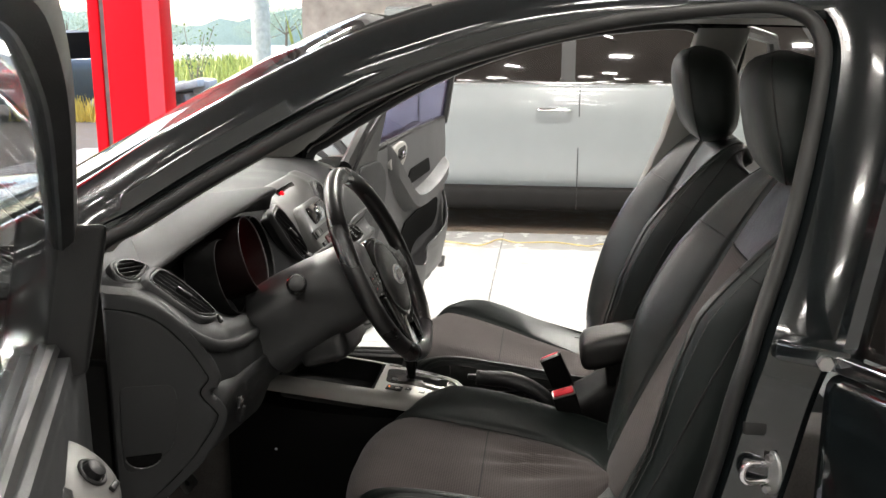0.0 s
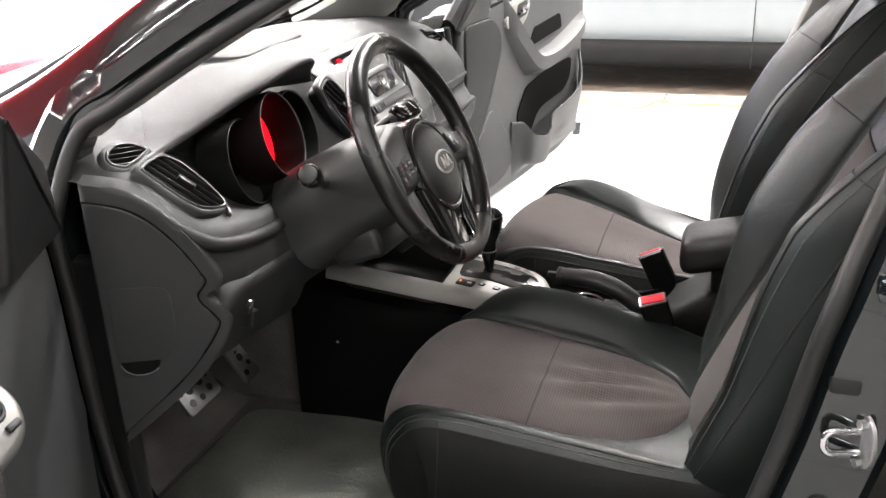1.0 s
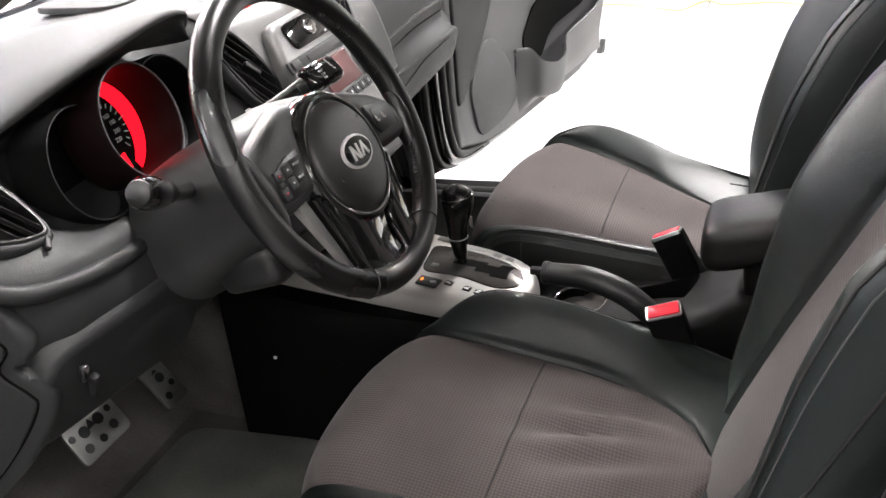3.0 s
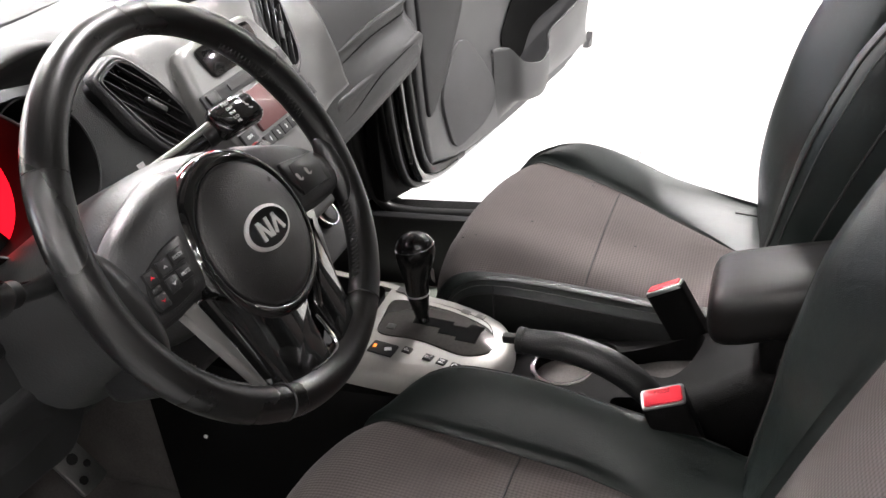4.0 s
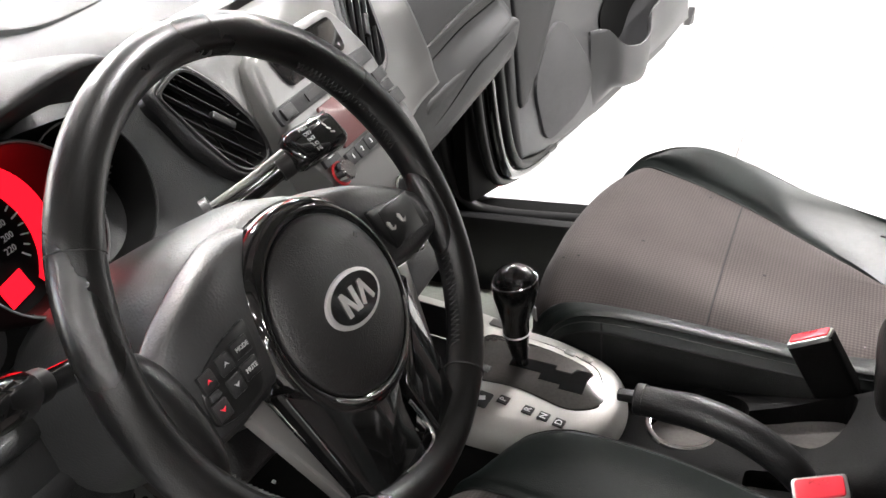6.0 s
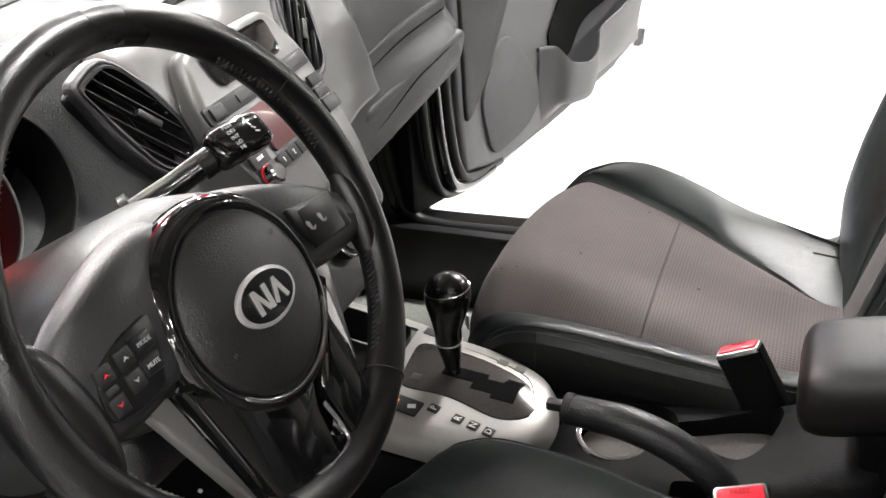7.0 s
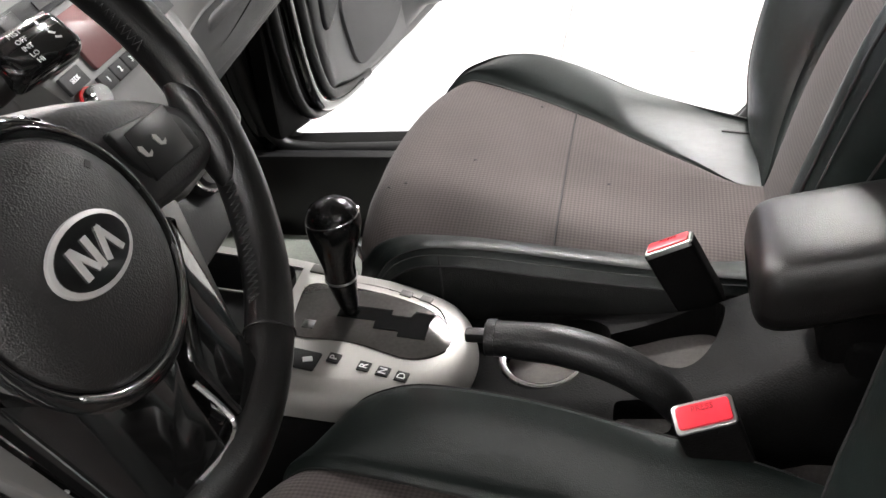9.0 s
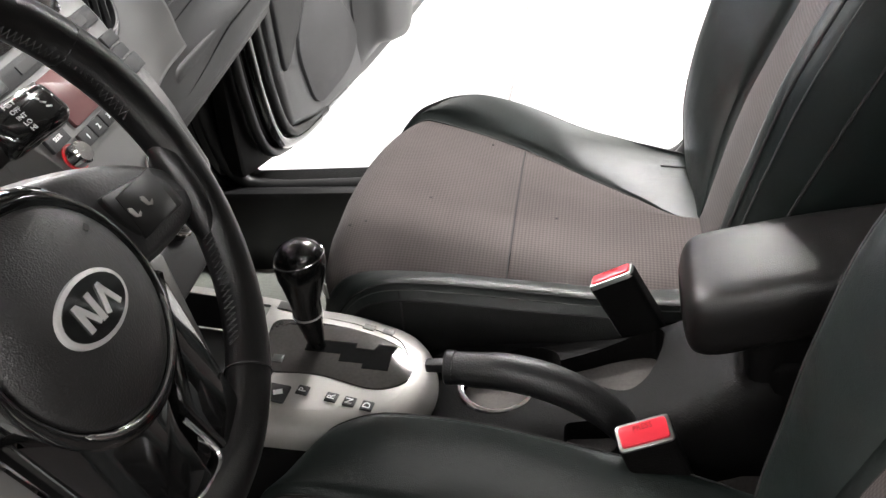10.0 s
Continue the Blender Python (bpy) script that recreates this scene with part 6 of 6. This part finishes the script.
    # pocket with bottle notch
    # the pocket's inner shade is a flat near-black plate
    pk = part("door_pocket", slab(B(), bez_round([(.47, .635), (.50, .56), (.60, .545), (.66, .60), (.72, .615), (.95, .625), (1.02, .66), (1.04, .735), (.80, .74), (.56, .715)], .03), .004, M @ Matrix.Translation((0, 0, .0135))), SHADE_BLACK, th, "flat near-black shape for the shaded door pocket")
    rows = []
    for s, zt, w in ((.42, .62, .010), (.455, .615, .04), (.49, .57, .066), (.57, .545, .076), (.635, .552, .074), (.665, .60, .070), (.80, .615, .072), (.95, .63, .066), (1.05, .67, .05), (1.13, .75, .012)):
        rows.append([M @ V(s, q.x, q.y) for q in sp([V(zt - .012, w - .006, 0), V(zt, w, 0), V(zt - .01, w + .006, 0), V(zt - .10, w * .9, 0), V(.455, w * .5, 0), V(.425, .008, 0)], 16)])
    part("pocket_front", grid(B(), [list(r) for r in zip(*[sp([r[j] for r in rows], 50) for j in range(16)])]), DOORTRIM, th, "", 60)
    part("speaker_grille", slab(B(), bez_round([(.125, .60), (.225, .70), (.285, .695), (.40, .565), (.425, .50), (.36, .455), (.165, .445)], .05, 6), .012, M @ Matrix.Translation((0, 0, .016)), .003), mat("speaker_mesh", (0.05, 0.05, 0.052), 0.8, scale=900, bump=0.8, vary=0.2, kind="cells"), th, "dark perforated speaker grille")
    part("reflector", slab(B(), [(1.16, .39), (1.215, .43), (1.20, .385)], .02, M @ Matrix.Translation((0, 0, .0))), TRIM, th)
    # window: frame, glass, sail
    top = [(.02, 1.0), (.15, 1.11), (.30, 1.205), (.45, 1.28), (.60, 1.35), (.75, 1.40), (.95, 1.44), (1.11, 1.435), (1.15, 1.36), (1.20, 1.04)]
    ML = M @ Matrix(((1, 0, 0, 0), (0, 1, 0, 0), (0, .20, 1, -.20), (0, 0, 0, 1)))
    lean = lambda p: V(p[0], p[1], -.015)
    part("window_frame", tube(B(), [ML @ q for q in sp([lean(p) for p in top], 50)], .020, 8, False, 1.3), TRIM, th, "black window frame")
    gl = [(.25, 1.0), (.26, 1.17), (.30, 1.195), (.45, 1.27), (.60, 1.34), (.75, 1.39), (.95, 1.43), (1.10, 1.425), (1.14, 1.36), (1.18, 1.04)]
    g = part("window_glass", slab(B(), gl, .004, ML @ Matrix.Translation((0, 0, -.012))), DOORGLASS if inner_first else TINT, th, "tinted window glass")
    g.visible_shadow = False
    part("sail_panel", slab(B(), bez_round([(.03, .975), (.25, .985), (.27, 1.19), (.12, 1.10)], .012), .06 if inner_first else .03, ML @ Matrix.Translation((0, 0, .040 if inner_first else .012)), .010 if inner_first else .006, 3), TRIM, th, "black corner panel")
    part("weather_strip", tube(B(), [M @ V(.12, 1.02, .0), M @ V(.6, 1.045, .0), M @ V(1.2, 1.06, .0)], .009, 6), RUBBER, th)
    part("door_rubber", tube(B(), [M @ V(x, y, -.012) for x, y in [(q.x, q.y) for q in sp([V(*p, 0) for p in TR], 50, True)]], .010, 6, True), RUBBER, th)
    for z in (.52, .86):
        part("hinge", box(B(), (.09, .05, .045), M @ pose(-.03, z, -.045), .008), PAINT, th)
    part("check_strap", box(B(), (.16, .02, .03), M @ pose(-.05, .68, -.035), .004), PAINT, th)
    part("shut_face", slab(B(), bez_round([(-.13, .44), (.06, .41), (.06, 1.0), (-.09, .99)], .02), .03, M @ Matrix.Translation((0, 0, -.012)), .008), CONSOLE, th, "black hinge edge") if not inner_first else None
    if not inner_first:
        for s0, q0, r in ((-.105, .004, .010), (-.065, .010, .013), (-.020, .008, .011)):
            part("edge_rubber", tube(B(), [M @ q for q in sp([V(s0, 1.0, q0 - .012), V(s0 + .01, .80, q0), V(s0 + .02, .58, q0), V(s0 + .05, .47, q0), V(s0 + .13, .428, q0 - .006), V(s0 + .25, .412, q0 - .012)], 30)], r, 10), RUBBER if r < .012 else PIANO, th, "black folded edge seal")
    return th, M


door("passenger_door", "open passenger door with grey trim and tinted glass", (-.315, .775), (.147, .989), (.989, -.147), 1, False)
ddoor, DM = door("driver_door", "open driver's door with grey trim panel", (-.40, -.82), (.407, -.914), (.914, .407), 1, True)
SWM = basis((-.200, -1.160, .921), (.407, -.914, .06), (.66, .10, .70))
mk = part("switch_panel", slab(B(), bez_round([(-.045, -.030), (-.042, .018), (-.010, .048), (.04, .050), (.12, .020), (.30, -.03), (.30, -.12), (.05, -.075), (-.02, -.060)], .025), .04, SWM, .010, 3), SATIN, ddoor, "silver-grey switch panel")
part("mirror_knob", tube(B(), [SWM @ V(0, 0, -.002), SWM @ V(0, 0, .010), SWM @ V(0, 0, .012)], [.013, .012, .009], 22), TRIM, mk)
part("knob_ring", tube(B(), [SWM @ V(.017 * math.cos(a), .017 * math.sin(a), .001) for a in np.linspace(0, 6.1, 26)], .0028, 6, True), BLACK, mk)
part("fold_button", box(B(), (.020, .008, .006), SWM @ pose(0, .030, .002, 0, 0, -10), .002), TRIM, mk)
for k in (.07, .115):
    part("window_switch", box(B(), (.022, .030, .010), SWM @ pose(k, -.025, .002, 0, 0, 20), .004), TRIM, mk)

# rear door on the driver's side, swung open, seen edge on
rd = thing("rear_door", "open black rear door with bright waist strip", "car door", "open car doors")
RM = Matrix(((.5, 0, -.866, .70), (-.866, 0, -.5, -.80), (0, 1, 0, 0), (0, 0, 0, 1)))
part("skin", slab(B(), bez_round([(.0, .42), (.9, .40), (1.0, .7), (1.0, .97), (0, .955)], .04), .10, RM, .02, 3), PAINT, rd)
part("waist_strip", slab(B(), bez_round([(.01, .957), (1.0, .975), (1.0, 1.0), (.01, .982)], .004), .012, RM @ Matrix.Translation((0, 0, .002)), .003), CHROME, rd, "bright waist strip")
part("window_frame", tube(B(), [RM @ V(x, z, -.03) for x, z in ((.02, .97), (.06, 1.2), (.10, 1.42), (.3, 1.44), (.7, 1.40), (.98, 1.1))], .022, 8), PAINT, rd)
g = part("window_glass", slab(B(), [(.04, .98), (.97, .99), (.96, 1.1), (.7, 1.39), (.3, 1.42), (.11, 1.41)], .004, RM @ Matrix.Translation((0, 0, -.03))), SUVGLASS, rd, "dark window glass")
for z in (.56, .975):
    hg = part("hinge", box(B(), (.10, .05, .03), pose(.695, -.79, z, 0, 0, -25), .006), PAINT, rd, "black hinge")
    part("bolt", tube(B(), [(.70, -.815, z - .005), (.70, -.828, z - .005)], .011, 6), STEEL, hg)
# rear door on the passenger's side, swung open
rp = thing("rear_door", "open rear door with grey trim beyond the seats", "car door", "open car doors")
RP = Matrix(((.5, 0, .866, .755), (.866, 0, -.5, .745), (0, 1, 0, 0), (0, 0, 0, 1)))
part("skin", slab(B(), bez_round([(.0, .42), (.9, .40), (1.0, .7), (1.0, 1.0), (0, .985)], .04), .09, RP, .02, 3), PAINT, rp)
part("trim_panel", slab(B(), bez_round([(.06, .46), (.86, .45), (.94, .7), (.95, 1.03), (.06, 1.01)], .05), .03, RP @ Matrix.Translation((0, 0, .03)), .012, 3), DOORTRIM, rp, "grey trim panel")
part("armrest", box(B(), (.5, .07, .06), RP @ pose(.5, .78, .05), .02, 3), DOORTRIM, rp)
part("window_frame", tube(B(), [RP @ V(x, z, -.02) for x, z in ((.02, .99), (.05, 1.2), (.09, 1.42), (.3, 1.44), (.7, 1.40), (.98, 1.05))], .022, 8), TRIM, rp)
g = part("window_glass", slab(B(), [(.04, 1.0), (.97, 1.0), (.96, 1.06), (.7, 1.38), (.3, 1.42), (.10, 1.41)], .004, RP @ Matrix.Translation((0, 0, -.02))), WINDOW, rp, "clear window glass")
g.visible_shadow = False
# striker on the centre pillar
sk = thing("door_striker", "bright metal door striker loop on the pillar", "door striker")
part("plate", slab(B(), oval(.021, .034, 28), .005, basis((.650, -.782, .782), (.4, -.9, 0), (-.9, -.4, 0)), .002), STEEL, sk)
part("loop", tube(B(), sp([(.648, -.780, .796), (.618, -.791, .799), (.609, -.793, .792), (.608, -.793, .784), (.609, -.793, .776), (.618, -.791, .769), (.648, -.780, .768)], 24), .0048, 10), CHROME, sk)
for z in (.757, .807):
    part("screw", tube(B(), [(.650, -.783, z), (.643, -.787, z)], .006, 6), STEEL, sk)
part("latch_guide", box(B(), (.035, .02, .022), pose(.625, -.768, .848), .005), BLACK, car)
part("pillar_bolt", tube(B(), [(.615, -.772, .68), (.614, -.785, .68)], .016, 16), RUBBER, car)

# ---- the car parked beyond ----
suv = thing("parked_suv", "silver-white sport utility car parked alongside", "car", at=(0, 4.6, 0))
rows = []
for x, dy, zb in ((-2.1, .10, .34), (-1.4, .02, .33), (0, 0, .33), (1.4, .0, .33), (2.1, .04, .34), (2.55, .14, .36)):
    rows.append(sp([V(x, dy + .03, zb), V(x, dy - .01, .45), V(x, dy - .02, .70), V(x, dy - .015, .90), V(x, dy + .015, 1.03), V(x, dy + .05, 1.065)], 20))
body = part("body_side", grid(B(), [list(r) for r in zip(*[sp([r[j] for r in rows], 30) for j in range(20)])]), SUVPAINT, suv, "silver-white painted side", 180)
part("lower_cladding", grid(B(), [[V(x, q.x, q.y) for q in sp([V(.03, .335, 0), V(-.03, .32, 0), V(-.045, .25, 0), V(-.02, .17, 0), V(.10, .14, 0)], 14)] for x in np.linspace(-2.1, 2.5, 12)]), mat("dull_cladding", (0.010, 0.0095, 0.009), 0.7, vary=0.2, spec=0.15), suv, "black plastic lower cladding")
part("waist_strip", box(B(), (4.2, .012, .018), pose(.2, .046, 1.072), .004), CHROME, suv)
for x0, x1 in ((-1.2, .40), (.50, 1.55), (1.65, 2.3)):
    part("side_window", slab(B(), bez_round([(x0, 0), (x1, 0), (x1 - .25 * (x1 > 2), .44), (x0 + .35 * (x0 < -1), .44)], .04), .01, basis((0, .055, 1.08), (1, 0, 0), (0, -.94, .34)), .002), SUVGLASS, suv, "dark tinted side window")
part("window_band", slab(B(), bez_round([(-1.35, -.02), (2.4, -.02), (2.15, .47), (-.85, .47)], .05), .02, basis((0, .065, 1.08), (1, 0, 0), (0, -.94, .34))), BLACK, suv)
part("roof", solid_pane([[V(x, .215, 1.53), V(x, .26, 1.60), V(x, .9, 1.66), V(x, 1.5, 1.60), V(x, 1.6, 1.50)] for x in (-.9, 0, 1.2, 2.2)]), SUVPAINT, suv)
part("far_side", box(B(), (4.5, 1.5, .72), pose(.25, .85, .68), .05), SUVPAINT, suv)
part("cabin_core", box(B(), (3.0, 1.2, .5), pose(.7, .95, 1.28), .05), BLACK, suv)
for x in (-.62, .535, 1.6):
    part("door_gap", box(B(), (.007, .01, .72), pose(x, -.017, .69), .001), BLACK, suv, "thin dark door gap")
    part("cladding_gap", box(B(), (.007, .01, .17), pose(x, -.040, .25), .001), BLACK, suv)
part("door_handle", tube(B(), sp([(.245, -.03, .893), (.26, -.062, .896), (.36, -.068, .898), (.46, -.062, .893), (.475, -.03, .887)], 16), .013, 10), CHROME, suv, "chrome door handle")
part("handle_cup", slab(B(), oval(.05, .028, 22, .36, .892), .002, basis((0, -.0185, 0), (1, 0, 0), (0, -1, 0))), mat("cup_grey", (0.22, 0.235, 0.24), 0.5, vary=0.05), suv)
for x in (-1.5, 2.05):
    w = part("wheel", tube(B(), [(x, .0, .34), (x, .22, .34)], .34, 32), RUBBER, suv)
    part("rim", tube(B(), [(x, -.004, .34), (x, .02, .34)], [.23, .20], 28), STEEL, w)
    part("arch", tube(B(), [V(x + .40 * math.cos(a), -.012, .34 + .40 * math.sin(a)) for a in np.linspace(0, math.pi, 24)], .035, 8), TRIM, suv)
# black box in place of the shade under the car
part("underbody_shade_box", box(B(), (4.0, 1.5, .08), pose(.2, .9, .20)), BLACK, suv)

cb = sp([V(-1.2, 3.95, .006), V(-.6, 4.2, .006), V(-.262, 4.11, .006), V(-.121, 4.06, .006), V(0, 4.27, .006), V(.125, 4.18, .006), V(.38, 4.22, .006), V(.61, 4.13, .006), V(.736, 4.2, .006), V(1.2, 4.12, .006), V(2.0, 4.3, .006), V(2.9, 4.1, .006)], 90)
cable = part("cable", tube(B(), cb, .0045, 6), YELLOW)
tagged(cable, "thin yellow cable lying loose across the floor tiles", "cable")

# ---- floor tiles ----
tb = box(B(), (.995, .995, .02), None, .003, 1)
first = None
for i in range(-5, 8):
    for j in range(-8, 8):
        x, y = .02 + .5 + i, 1.985 + .5 + j
        if not (-5.4 < x < 7.8 and -5.9 < y < 8.8):
            continue
        if first is None:
            first = part("tile", tb, TILE, floor)
            first.location = (x, y, -.010)
        else:
            o = new("tile", first.data)
            o.parent, o.location = floor, (x, y, -.010)
SCUFF = mat("scuff_dirt", (0.16, 0.15, 0.14), 0.8, vary=0.3)
for x, y, a, L in ((.43, 1.985, 8, .10), (.31, 1.975, -10, .04), (-.10, 2.75, 20, .05), (.35, 2.9, 70, .03), (.5, 2.35, 15, .06), (.1, 2.2, 30, .05), (.75, 2.6, -20, .07), (-.3, 3.2, 5, .09), (.9, 3.3, 12, .10), (.2, 3.6, -8, .08), (.62, 1.75, 40, .04), (1.1, 2.1, -5, .07), (.0, 1.7, 60, .03)):
    sc = part("scuff", slab(B(), [(q.x, q.y) for q in sp([V(-L / 3, 0, 0), V(-L * .1, .005, 0), V(L / 3, .002, 0), V(L * .1, -.004, 0)], 14, True)], .001, pose(x, y, .0016, 0, 0, a)), SCUFF, floor, "dark scuff mark")
